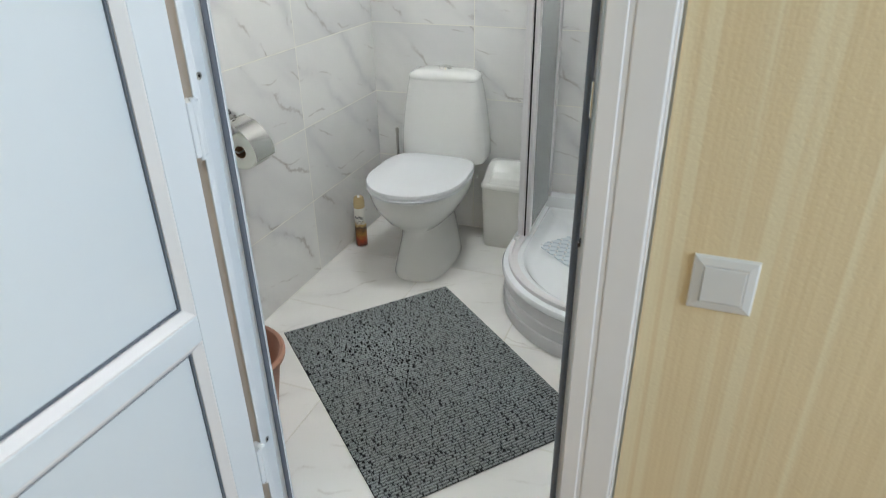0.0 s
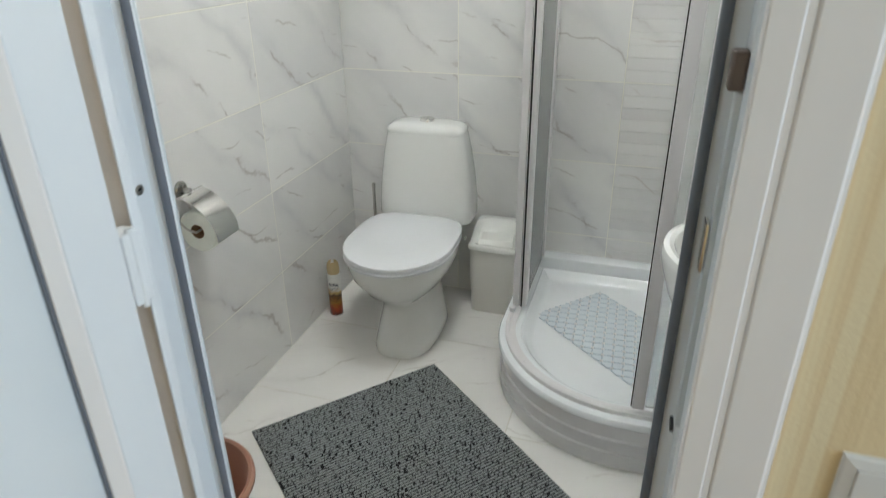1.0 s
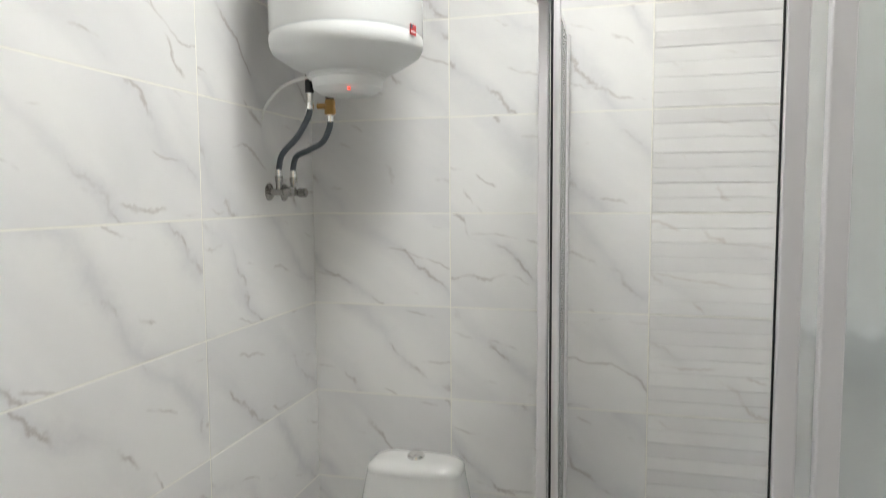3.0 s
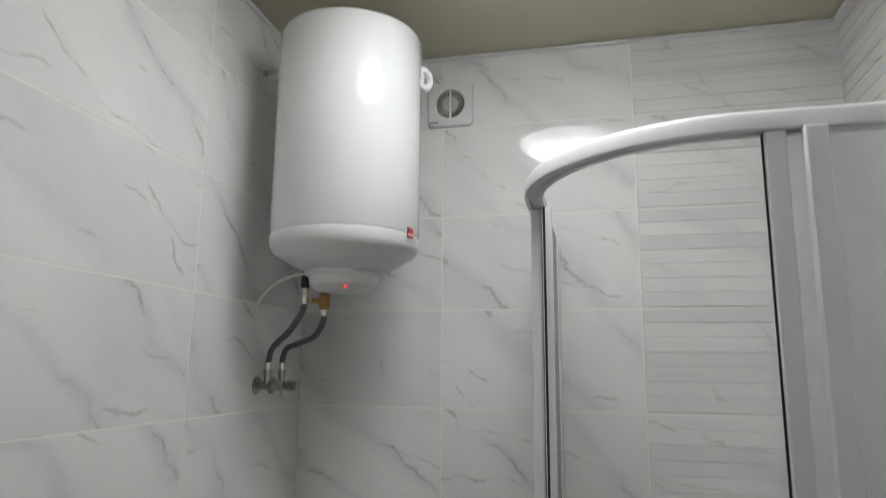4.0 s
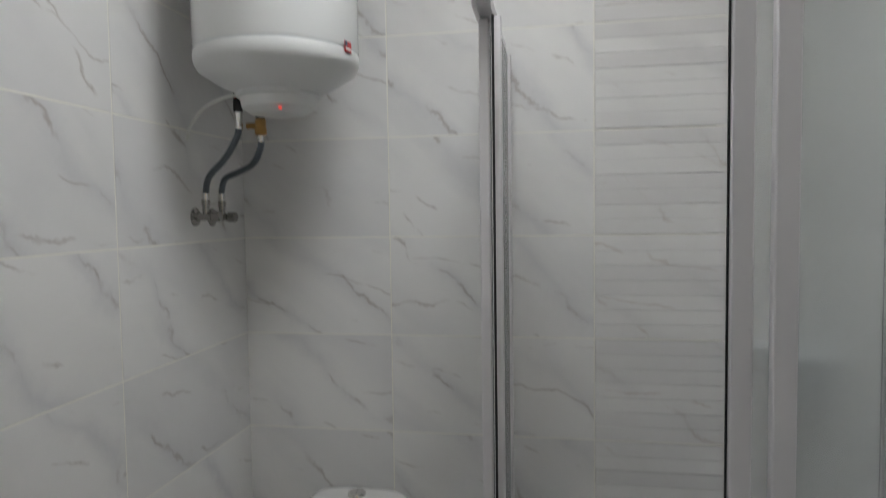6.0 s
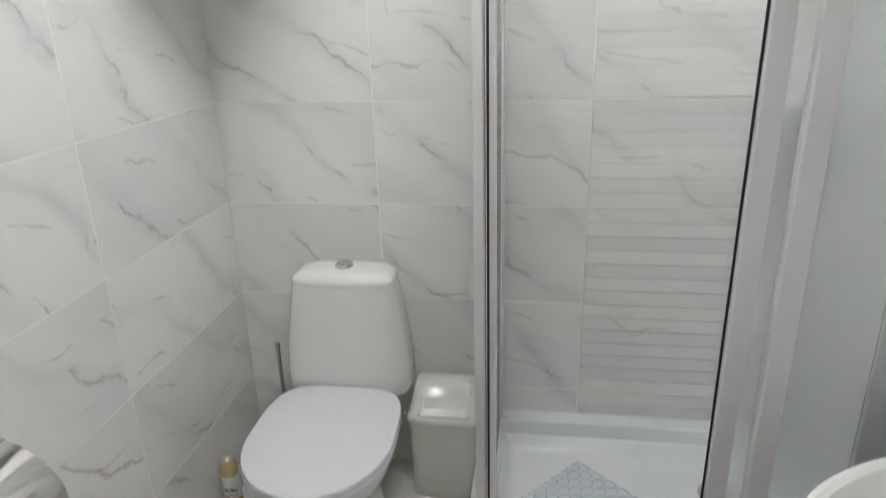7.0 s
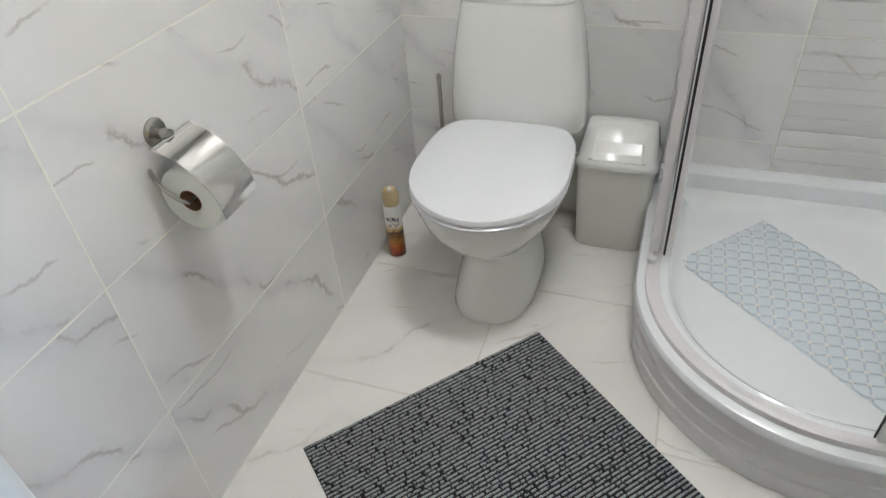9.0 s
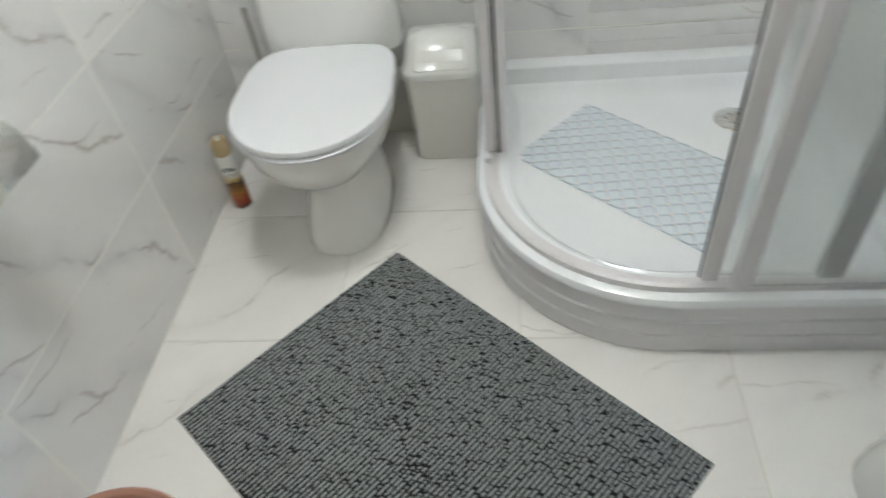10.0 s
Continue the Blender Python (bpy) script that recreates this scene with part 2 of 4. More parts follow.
# striped wallpaper
PAPERWALL = material("beige_striped_wallpaper", (0.72, 0.60, 0.36), 0.75)
tcw = coords(PAPERWALL, (0, 0, 0), (1, 1, 0.006))
fine = noise_tex(PAPERWALL, tcw, 150, 4, 0.0, 0.7)
broad = noise_tex(PAPERWALL, tcw, 46, 3)
c = mix(PAPERWALL, ramp(PAPERWALL, fine, [(0.38, 0.0), (0.62, 1.0)]), (0.755, 0.58, 0.34), (0.81, 0.645, 0.40))
c = mix(PAPERWALL, ramp(PAPERWALL, broad, [(0.56, 0.0), (0.66, 0.6)]), c, (0.86, 0.75, 0.52))
link(PAPERWALL, mix(PAPERWALL, math_node(PAPERWALL, 'MULTIPLY', noise_tex(PAPERWALL, coords(PAPERWALL), 9, 5), 0.18), c, (0.64, 0.49, 0.28)), shader(PAPERWALL).inputs["Base Color"])
bump(PAPERWALL, noise_tex(PAPERWALL, coords(PAPERWALL), 180, 3), 0.25, 0.002)
LAMINATE = worn(material("brown_laminate", (0.30, 0.19, 0.11), 0.4), 0.2, 4)


# ---- mesh helpers ----
def part(name, bm, mat, parent=None, label="", smooth=False):
    """Link a bmesh as one mesh object, under a thing or a part."""
    me = bpy.data.meshes.new(name)
    bmesh.ops.recalc_face_normals(bm, faces=bm.faces[:])
    bm.to_mesh(me)
    bm.free()
    if mat:
        me.materials.append(mat)
    if smooth:
        me.shade_smooth()
        me.set_sharp_from_angle(angle=radians(38))
    ob = new(name, me)
    ob.parent = parent
    if label:
        ob["label"] = label
    return ob


def thing(name, m, label, category, group="", kind=""):
    ob = new(name)
    ob.empty_display_size = 0.05
    ob.matrix_world = m
    return tagged(ob, label, category, group, kind)


def add_box(bm, lo, hi, bevel=0.0, seg=2):
    c = [(a + b) / 2 for a, b in zip(lo, hi)]
    s = [b - a for a, b in zip(lo, hi)]
    r = bmesh.ops.create_cube(bm, size=1, matrix=Matrix.LocRotScale(c, None, s))
    if bevel:
        vs = set(r["verts"])
        es = [e for e in bm.edges if e.verts[0] in vs and e.verts[1] in vs]
        bmesh.ops.bevel(bm, geom=es, offset=bevel, segments=seg, affect='EDGES', profile=0.5)


def box(lo, hi, bevel=0.0, seg=2):
    bm = bmesh.new()
    add_box(bm, lo, hi, bevel, seg)
    return bm


def add_rings(bm, rings, cap0=True, cap1=True, loop=False):
    """Skin a row of closed rings of points."""
    rows = [[bm.verts.new(p) for p in r] for r in rings]
    n = len(rows[0])
    pairs = list(zip(rows, rows[1:])) + ([(rows[-1], rows[0])] if loop else [])
    for a, b in pairs:
        for i in range(n):
            bm.faces.new((a[i], a[(i + 1) % n], b[(i + 1) % n], b[i]))
    if not loop:
        for on, r in ((cap0, rows[0]), (cap1, rows[-1])):
            if on:
                c = bm.verts.new(sum((v.co for v in r), Vector()) / n)
                for i in range(n):
                    bm.faces.new((r[i], r[(i + 1) % n], c))


def ring(cx, cy, z, rx, ry, n=40, power=2.0, ry2=None):
    """Superellipse at height z; ry2: another reach towards +y."""
    out = []
    for i in range(n):
        a = 2 * math.pi * i / n
        c, s = math.cos(a), math.sin(a)
        x = math.copysign(abs(c) ** (2 / power), c) * rx
        y = math.copysign(abs(s) ** (2 / power), s) * (ry2 if (ry2 is not None and s > 0) else ry)
        out.append((cx + x, cy + y, z))
    return out


def lathe(profile, n=32, cx=0, cy=0, cap0=True, cap1=True):
    bm = bmesh.new()
    add_rings(bm, [ring(cx, cy, z, r, r, n) for r, z in profile], cap0, cap1)
    return bm


def add_tube(bm, pts, r, n=10):
    pts = [Vector(p) for p in pts]
    rings, side = [], None
    for i, p in enumerate(pts):
        d = (pts[min(i + 1, len(pts) - 1)] - pts[max(i - 1, 0)]).normalized()
        if side is None:
            side = d.orthogonal().normalized()
        side = (side - d * side.dot(d)).normalized()
        up = d.cross(side)
        rr = r[i] if isinstance(r, (list, tuple)) else r
        rings.append([p + rr * (math.cos(2 * math.pi * k / n) * side + math.sin(2 * math.pi * k / n) * up) for k in range(n)])
    add_rings(bm, rings)


def tube(pts, r, n=10):
    bm = bmesh.new()
    add_tube(bm, pts, r, n)
    return bm


def curve_points(ctrl, steps=10):
    """A smooth line through control points."""
    p = [Vector(c) for c in ctrl]
    p = [2 * p[0] - p[1]] + p + [2 * p[-1] - p[-2]]
    out = []
    for i in range(1, len(p) - 2):
        for k in range(steps):
            t = k / steps
            out.append(0.5 * ((2 * p[i]) + (p[i + 1] - p[i - 1]) * t + (2 * p[i - 1] - 5 * p[i] + 4 * p[i + 1] - p[i + 2]) * t * t
                              + (3 * p[i] - p[i - 1] - 3 * p[i + 1] + p[i + 2]) * t ** 3))
    out.append(p[-2])
    return out


def sweep(path, section, z0=0.0, closed=False):
    """Carry a section of (outward offset, height) along a plan line of ((x, y), outward normal)."""
    bm = bmesh.new()
    add_rings(bm, [[(x + nx * o, y + ny * o, z0 + h) for o, h in section] for (x, y), (nx, ny) in path])
    return bm


# ---- structure ----
W, H = 1.668, 2.668            # room's width and height
Y_IN, Y_OUT = -1.700, -1.785  # inner and hall faces of the door wall
DL, DR = 0.556, 1.318         # door opening in the wall
ROWS_Z = [0.0] + [0.015 + 0.3 * k for k in range(1, 9)] + [H]
GAP, DEEP = 0.0038, 0.008

floor = tagged(part("floor", box((-0.1, -1.794, -0.08), (W + 0.1, 0.1, -0.0012)), FLOOR_GROUT), "pale marble-look floor tiles with light grout", "floor", kind="structure")
wall_back = tagged(part("wall_north", box((-0.1, -0.0013, -0.08), (W + 0.1, 0.12, H + 0.08)), GROUT), "white marble-look glazed wall tiles with pale grout", "wall", kind="structure")
wall_left = tagged(part("wall_west", box((-0.12, -1.785, -0.08), (0.0013, -0.0016, H + 0.08)), GROUT), "white marble-look glazed wall tiles with pale grout", "wall", kind="structure")
wall_right = tagged(part("wall_east", box((W - 0.0013, -1.785, -0.08), (W + 0.12, -0.0016, H + 0.08)), GROUT), "ribbed marble-look glazed wall tiles", "wall", kind="structure")
bm = bmesh.new()
HEAD = 2.06
add_box(bm, (0.0008, Y_OUT, -0.0012), (DL - 0.004, Y_IN + 0.0008, H + 0.08))
add_box(bm, (DR + 0.004, Y_OUT, -0.006), (W - 0.0008, Y_IN + 0.0008, H + 0.08))
add_box(bm, (DL - 0.004, Y_OUT, HEAD), (DR + 0.004, Y_IN + 0.0008, H + 0.08))
wall_door = tagged(part("wall_south", bm, GROUT), "tiled bathroom wall with the door opening", "wall", kind="structure")
ceiling = tagged(part("ceiling", box((-0.006, Y_IN - 0.006, H), (W + 0.006, 0.006, H + 0.05)), CEILING), "olive-beige satin stretch ceiling", "ceiling", kind="structure")
bm = bmesh.new()
for lo, hi in (((0.0, -0.014, H - 0.014), (W, 0.0, H - 0.002)), ((0.0, Y_IN + 0.014, H - 0.014), (0.014, -0.0145, H - 0.002)),
               ((W - 0.014, Y_IN + 0.014, H - 0.014), (W, -0.0145, H - 0.002)), ((0.0, Y_IN, H - 0.014), (W, Y_IN + 0.0135, H - 0.002))):
    add_box(bm, lo, hi, 0.004, 2)
tagged(part("trim", bm, TRIM), "thin white plastic ceiling bead", "trim", kind="structure")

# hall
HX0, HX1, HY = -0.95, 3.6, -4.2
tagged(part("floor_hall", box((HX0, HY, -0.08), (HX1, -1.7945, -0.004)), LAMINATE), "brown laminate hall floor", "floor", kind="structure")
tagged(part("ceiling_hall", box((HX0, HY, H), (HX1, Y_OUT - 0.012, H + 0.08)), PLASTER), "white hall ceiling", "ceiling", kind="structure")
bm = bmesh.new()
add_box(bm, (HX0, -1.793, -0.004), (DL - 0.02, -1.786, H))
add_box(bm, (DR + 0.02, -1.793, -0.004), (HX1, -1.786, H))
add_box(bm, (DL - 0.02, -1.793, HEAD + 0.03), (DR + 0.02, -1.786, H))
tagged(part("wall_hall_north", bm, PAPERWALL), "beige hall wallpaper with fine vertical stripes", "wall", kind="structure")
tagged(part("wall_hall_west", box((HX0 - 0.1, HY, -0.08), (HX0, -1.785, H + 0.08)), PAPERWALL), "beige striped hall wallpaper", "wall", kind="structure")
tagged(part("wall_hall_south", box((HX0, HY - 0.1, -0.08), (HX1, HY, H + 0.08)), PAPERWALL), "beige striped hall wallpaper", "wall", kind="structure")
bm = bmesh.new()
add_box(bm, (HX1, HY, -0.08), (HX1 + 0.1, -3.19, H + 0.08))
add_box(bm, (HX1, -2.05, -0.08), (HX1 + 0.1, -1.785, H + 0.08))
add_box(bm, (HX1, -3.19, -0.08), (HX1 + 0.1, -2.05, 0.88))
add_box(bm, (HX1, -3.19, 2.22), (HX1 + 0.1, -2.05, H + 0.08))
tagged(part("wall_hall_east", bm, PAPERWALL), "hall wall with a window opening", "wall", kind="structure")


# ---- wall tiles ----
TILE_MESHES = {}


def tile_mesh(kind, w, h, mat):
    """A tile about its own centre: width along x, height along z, face towards -y (wall) or +z (floor)."""
    key = (kind, round(w, 4), round(h, 4))
    if key in TILE_MESHES:
        return TILE_MESHES[key]
    bm = bmesh.new()
    if kind == "decor":
        n = max(1, round(h / 0.0428))
        z = -h / 2
        for i in range(n):
            d = (0.0, 0.0008, 0.0003, 0.0011)[(i * 3 + n) % 4]
            g = 0.0027
            add_box(bm, (-w / 2, -DEEP - 0.0016 - d, z + g / 2), (w / 2, 0, z + h / n - g / 2), 0.0011, 1)
            z += h / n
        add_box(bm, (-w / 2, -DEEP + 0.0003, -h / 2), (w / 2, 0.0005, h / 2))
    elif kind == "wall":
        add_box(bm, (-w / 2, -DEEP, -h / 2), (w / 2, 0, h / 2), 0.0006, 1)
    else:
        add_box(bm, (-w / 2, -h / 2, -DEEP), (w / 2, h / 2, 0), 0.0012, 1)
    me = bpy.data.meshes.new("tile")
    bmesh.ops.recalc_face_normals(bm, faces=bm.faces[:])
    bm.to_mesh(me)
    bm.free()
    me.materials.append(mat)
    TILE_MESHES[key] = me
    return me


def lay_tile(kind, w, h, mat, m, parent):
    ob = new("tile", tile_mesh(kind, w - GAP, h - GAP, mat))
    ob.matrix_world = m
    ob.parent = parent


def tile_wall(parent, cuts, place, decor):
    """cuts: joints along the wall; place(u, z): pose of a tile's centre; decor(u): ribbed tiles there."""
    for a, b in zip(cuts, cuts[1:]):
        for z0, z1 in zip(ROWS_Z, ROWS_Z[1:]):
            kind = "decor" if decor((a + b) / 2) else "wall"
            lay_tile(kind, b - a, z1 - z0, DECOR if kind == "decor" else TILE, place((a + b) / 2, (z0 + z1) / 2), parent)


# ---- doorway ----
door_frame = thing("door_1", pose(0, 0, 0), "white plastic door frame with grey rubber seals", "door frame", kind="structure")
FZ = 2.03


def post(side):
    """One jamb; side +1: its face looks towards +x."""
    s = side
    x_reb, x_stop, x_body = (0.568, 0.582, 0.5625) if s > 0 else (1.243, 1.226, 1.252)
    far = 0.5575 if s > 0 else 1.3165
    plan = [(far, -1.7965), (x_reb - s * 0.006, -1.7965), (x_reb, -1.790), (x_reb, -1.7485), (x_stop, -1.743), (x_stop, -1.729),
            (x_stop - s * 0.008, -1.720), (x_body, -1.716), (far, -1.714)]
    bm = bmesh.new()
    add_rings(bm, [[(x, y, z) for x, y in plan] for z in (0.0, FZ + 0.03)])
    part("jamb", bm, PVC, door_frame)
    # rubber seal on the stop
    part("seal", tube([(x_stop + s * 0.003, -1.7445, 0.01), (x_stop + s * 0.003, -1.7445, FZ - 0.01)], 0.0056, 10), RUBBER, door_frame, "dark grey rubber seal", smooth=True)


post(1)
post(-1)
part("head", box((0.558, -1.796, FZ), (1.316, -1.7165, FZ + 0.0295), 0.003), PVC, door_frame)
# added strip fills the hinge gap with its shaded beige as a colour
part("gap_filler", box((0.520, -1.8125, 0.0), (0.5880, -1.799, FZ), 0.002), PVC_SHADE, door_frame, "cream filler strip standing in for the shaded hinge gap")
part("ridge", box((0.5882, -1.8160, 0.0), (0.5930, -1.8000, FZ), 0.0015), PVC, door_frame)
for z in (1.103, 0.277, 1.75):
    screw = part("fixing_screw", lathe([(0.0, 0.0), (0.0065, 0.0), (0.0072, 0.0012), (0.003, 0.0016)], 12), STEEL, door_frame, "sunk steel fixing screw")
    screw.matrix_world = pose(0.5675, -1.768, z, 0, 90, 0)
    # black disc on the head paints the shade of the sunk recess
    part("screw_recess_shade", lathe([(0.0030, 0.0012), (0.0030, 0.0022)], 8), BLACK, screw)
for x, s in ((DL, -1), (DR, 1)):
    part("corner_bead", tube([(x - 0.004 + s * 0.0015, Y_IN + 0.0005, 0.001), (x - 0.004 + s * 0.0015, Y_IN + 0.0005, HEAD)], 0.0075, 12), BEAD, door_frame, "light grey plastic tile corner bead", smooth=True)
    part("reveal", box((x - 0.0045 - (0.004 if s < 0 else 0.0), -1.7135, 0.0), (x + 0.0005 + (0.004 if s > 0 else 0.0), Y_IN - 0.004, HEAD)), PVC, door_frame, "white plastic reveal")
# striker strip, keeper and plate on the latch side
part("striker_strip", box((1.2375, -1.7855, 0.905), (1.2435, -1.7665, 1.2675), 0.001), BEAD, door_frame, "long light grey striker strip")
part("keeper", box((1.2290, -1.7890, 1.268), (1.2430, -1.7700, 1.302), 0.003), BROWNKEEP, door_frame, "grey-brown latch keeper")
part("striker_plate", box((1.2325, -1.7855, 1.094), (1.2365, -1.7645, 1.144), 0.001), CHROME, door_frame)
part("strip_end", box((1.2330, -1.7865, 0.897), (1.2370, -1.7665, 0.9045), 0.001), BLACK, door_frame)

# casing on the hall side: an inner bead, a flat board and a bright outer edge
casing = thing("door_casing", pose(0, 0, 0), "off-white casing round the bathroom door", "trim", kind="structure")
part("inner_bead", box((1.2455, -1.8155, 0.0), (1.273, -1.797, FZ + 0.05), 0.002), CASING, casing)
part("groove_strip", box((1.273, -1.8128, 0.0), (1.280, -1.797, FZ + 0.05), 0.001), CASING, casing)
part("casing_board", box((1.280, -1.814, 0.0), (1.3290, -1.7935, FZ + 0.11), 0.003), CASING, casing)
part("outer_edge", box((1.3292, -1.808, 0.0), (1.3335, -1.7935, FZ + 0.11), 0.001), CASING, casing)
part("casing_board", box((0.470, -1.811, 0.0), (0.5195, -1.7935, FZ + 0.11), 0.003), PVC_SHADE, casing, "shaded cream casing behind the leaf")
part("casing_head", box((0.50, -1.814, FZ + 0.05), (1.2795, -1.797, FZ + 0.11), 0.003), CASING, casing)

# open leaf: local x runs from the hinge to the latch side, face towards +y
leaf = thing("door_leaf", pose(0.614, -1.860, 0.012, 0, 0, -91.0), "white plastic door leaf, standing open into the hall", "door")
LW, LH, LT = 0.66, 2.01, 0.058
ST = 0.0725
bars = [("stile", (0, -LT, 0), (ST, 0, LH)), ("stile", (LW - ST, -LT, 0), (LW, 0, LH)), ("rail", (ST, -LT, 0), (LW - ST, 0, ST + 0.03)),
        ("rail", (ST, -LT, LH - ST), (LW - ST, 0, LH)), ("rail", (ST, -LT, 0.6635), (LW - ST, 0, 0.7155))]
for name, lo, hi in bars:
    part(name, box(lo, hi, 0.002, 2), PVC, leaf)
for z0, z1 in ((ST + 0.03, 0.6635), (0.7155, LH - ST)):
    part("infill_panel", box((ST, -0.040, z0), (LW - ST, -0.020, z1)), PANEL, leaf, "flat white infill panel")
    bm = bmesh.new()
    lo, hi = (ST, z0), (LW - ST, z1)
    def rect(d, y):
        return [(lo[0] + d, y, lo[1] + d), (hi[0] - d, y, lo[1] + d), (hi[0] - d, y, hi[1] - d), (lo[0] + d, y, hi[1] - d)]
    add_rings(bm, [rect(0.0, -0.019), rect(0.0, -0.001), rect(0.003, -0.001), rect(0.018, -0.013), rect(0.018, -0.019)], loop=True)
    part("glazing_bead", bm, CASING, leaf, "sloped off-white glazing bead")
    bm = bmesh.new()
    add_rings(bm, [rect(0.0185, -0.0195), rect(0.0185, -0.015), rect(0.0225, -0.015), rect(0.0225, -0.0195)], loop=True)
    part("gasket", bm, RUBBER, leaf, "dark grey gasket line")
for z in (0.272, 1.023, 1.80):
    hinge = part("hinge", box((-0.034, -0.030, z - 0.047), (-0.0045, -0.0015, z + 0.047), 0.003), PVC, leaf, "white hinge block")
    part("hinge_pin", tube([(-0.019, -0.0045, z - 0.052), (-0.019, -0.0045, z + 0.052)], 0.005, 10), PVC, hinge, smooth=True)
# leaf edge takes the shade-toned cream instead of the leaf's white
part("edge_strip", box((-0.004, -LT + 0.006, 0.004), (-0.0003, -0.006, LH - 0.004), 0.001), PVC_SHADE, leaf, "leaf edge in the hinge gap, coloured cream for shade")

# light switch
switch = thing("light_switch", pose(1.4395, -1.793, 0.8775), "square off-white light switch on the wallpaper", "switch")
bm = bmesh.new()
add_rings(bm, [[(s * x, y, s * 0 + t * x) for s, t in ((-1, -1), (1, -1), (1, 1), (-1, 1))] for x, y in ((0.0425, 0.0), (0.0425, -0.003), (0.040, -0.0055), (0.0300, -0.0075), (0.0285, -0.0075), (0.0285, -0.004))])
part("frame_plate", bm, SWITCHWHITE, switch)
bm = bmesh.new()
add_rings(bm, [[(s * x, y, t * x) for s, t in ((-1, -1), (1, -1), (1, 1), (-1, 1))] for x, y in ((0.0278, -0.003), (0.0278, -0.0080), (0.0265, -0.0088))])
part("rocker", bm, SWITCHWHITE, switch)

# ---- toilet ----
toilet = thing("toilet", pose(0.388, -0.012, 0, 0, 0, 1.0), "white ceramic close-coupled toilet, lid closed", "toilet")


def egg(scale, front, back, z, wide, n=56, mid=-0.46):
    """Outline of the seat: rounded front, flatter narrowed back."""
    out = []
    for i in range(n):
        a = 2 * math.pi * i / n
        c, s = math.cos(a), math.sin(a)
        if s <= 0:
            x, y = wide * c, mid + (mid - front) * s
        else:
            p = 4.6
            x = math.copysign(abs(c) ** (2 / p), c) * wide * (1 - 0.075 * abs(s) ** 1.2)
            y = mid + (back - mid) * abs(s) ** (2 / p)
        out.append((x * scale, mid + (y - mid) * scale, z))
    return out


bm = bmesh.new()
add_rings(bm, [ring(0, -0.34, 0.0, 0.116, 0.222, 48, 2.7, 0.19), ring(0, -0.34, 0.006, 0.118, 0.224, 48, 2.7, 0.19), ring(0, -0.34, 0.03, 0.114, 0.218, 48, 2.7, 0.19), ring(0, -0.34, 0.10, 0.100, 0.198, 48, 2.6, 0.19),
               ring(0, -0.34, 0.17, 0.086, 0.184, 48, 2.5, 0.19), ring(0, -0.345, 0.212, 0.087, 0.196, 48, 2.4, 0.20), ring(0, -0.365, 0.262, 0.134, 0.243, 48, 2.35, 0.23),
               ring(0, -0.40, 0.325, 0.172, 0.258, 48, 2.25, 0.29), ring(0, -0.415, 0.365, 0.184, 0.255, 48, 2.25, 0.32), ring(0, -0.415, 0.388, 0.185, 0.256, 48, 2.3, 0.33), ring(0, -0.415, 0.393, 0.178, 0.248, 48, 2.3, 0.325)])
part("bowl", bm, CERAMIC, toilet, smooth=True)
bm = bmesh.new()
add_rings(bm, [egg(0.955, -0.680, -0.215, 0.3915, 0.193), egg(0.996, -0.683, -0.212, 0.3940, 0.193), egg(1.0, -0.683, -0.212, 0.4010, 0.193), egg(0.975, -0.680, -0.215, 0.4062, 0.193)])
part("seat_ring", bm, SEAT, toilet, smooth=True)
bm = bmesh.new()
add_rings(bm, [egg(0.972, -0.681, -0.208, 0.4085, 0.193), egg(0.998, -0.681, -0.205, 0.4105, 0.193), egg(1.0, -0.681, -0.205, 0.418, 0.193), egg(0.988, -0.681, -0.207, 0.4238, 0.193),
               egg(0.95, -0.681, -0.212, 0.4268, 0.193), egg(0.5, -0.681, -0.25, 0.4295, 0.193)])
part("lid", bm, SEAT, toilet, "smooth white plastic lid, closed", smooth=True)
for s in (-1, 1):
    part("lid_hinge", tube([(s * 0.085 - 0.022, -0.198, 0.405), (s * 0.085 + 0.022, -0.198, 0.405)], 0.010, 12), SEAT, toilet, smooth=True)
bm = bmesh.new()
TP = 4.5
add_rings(bm, [ring(0, -0.115, z, w, d, 56, TP) for z, w, d in ((0.380, 0.150, 0.070), (0.388, 0.180, 0.084), (0.405, 0.188, 0.088), (0.47, 0.186, 0.088), (0.56, 0.177, 0.085),
                                                            (0.65, 0.163, 0.081), (0.715, 0.150, 0.078), (0.728, 0.146, 0.076), (0.7285, 0.10, 0.06))])
cistern = part("cistern", bm, CERAMIC, toilet, smooth=True)
bm = bmesh.new()
add_rings(bm, [ring(0, -0.115, z, w, d, 56, 3.6) for z, w, d in ((0.7287, 0.143, 0.073), (0.7292, 0.149, 0.079), (0.738, 0.150, 0.080), (0.750, 0.143, 0.075), (0.760, 0.124, 0.062), (0.7645, 0.09, 0.045), (0.766, 0.03, 0.015))])
lid2 = part("cistern_lid", bm, CERAMIC, toilet, smooth=True)
bm = lathe([(0.0265, 0.764), (0.0265, 0.770), (0.023, 0.7745), (0.020, 0.7735), (0.006, 0.775)], 28, 0, -0.115)
button = part("flush_button", bm, CHROME, lid2, "chrome dual flush button", smooth=True)
part("button_split", box((-0.0012, -0.133, 0.7720), (0.0012, -0.097, 0.7765), 0.0005), CHROME, lid2)
for s in (-1, 1):
    part("side_cap", tube([(s * 0.178, -0.24, 0.36), (s * 0.1835, -0.24, 0.36)], 0.007, 12), CHROME, toilet)

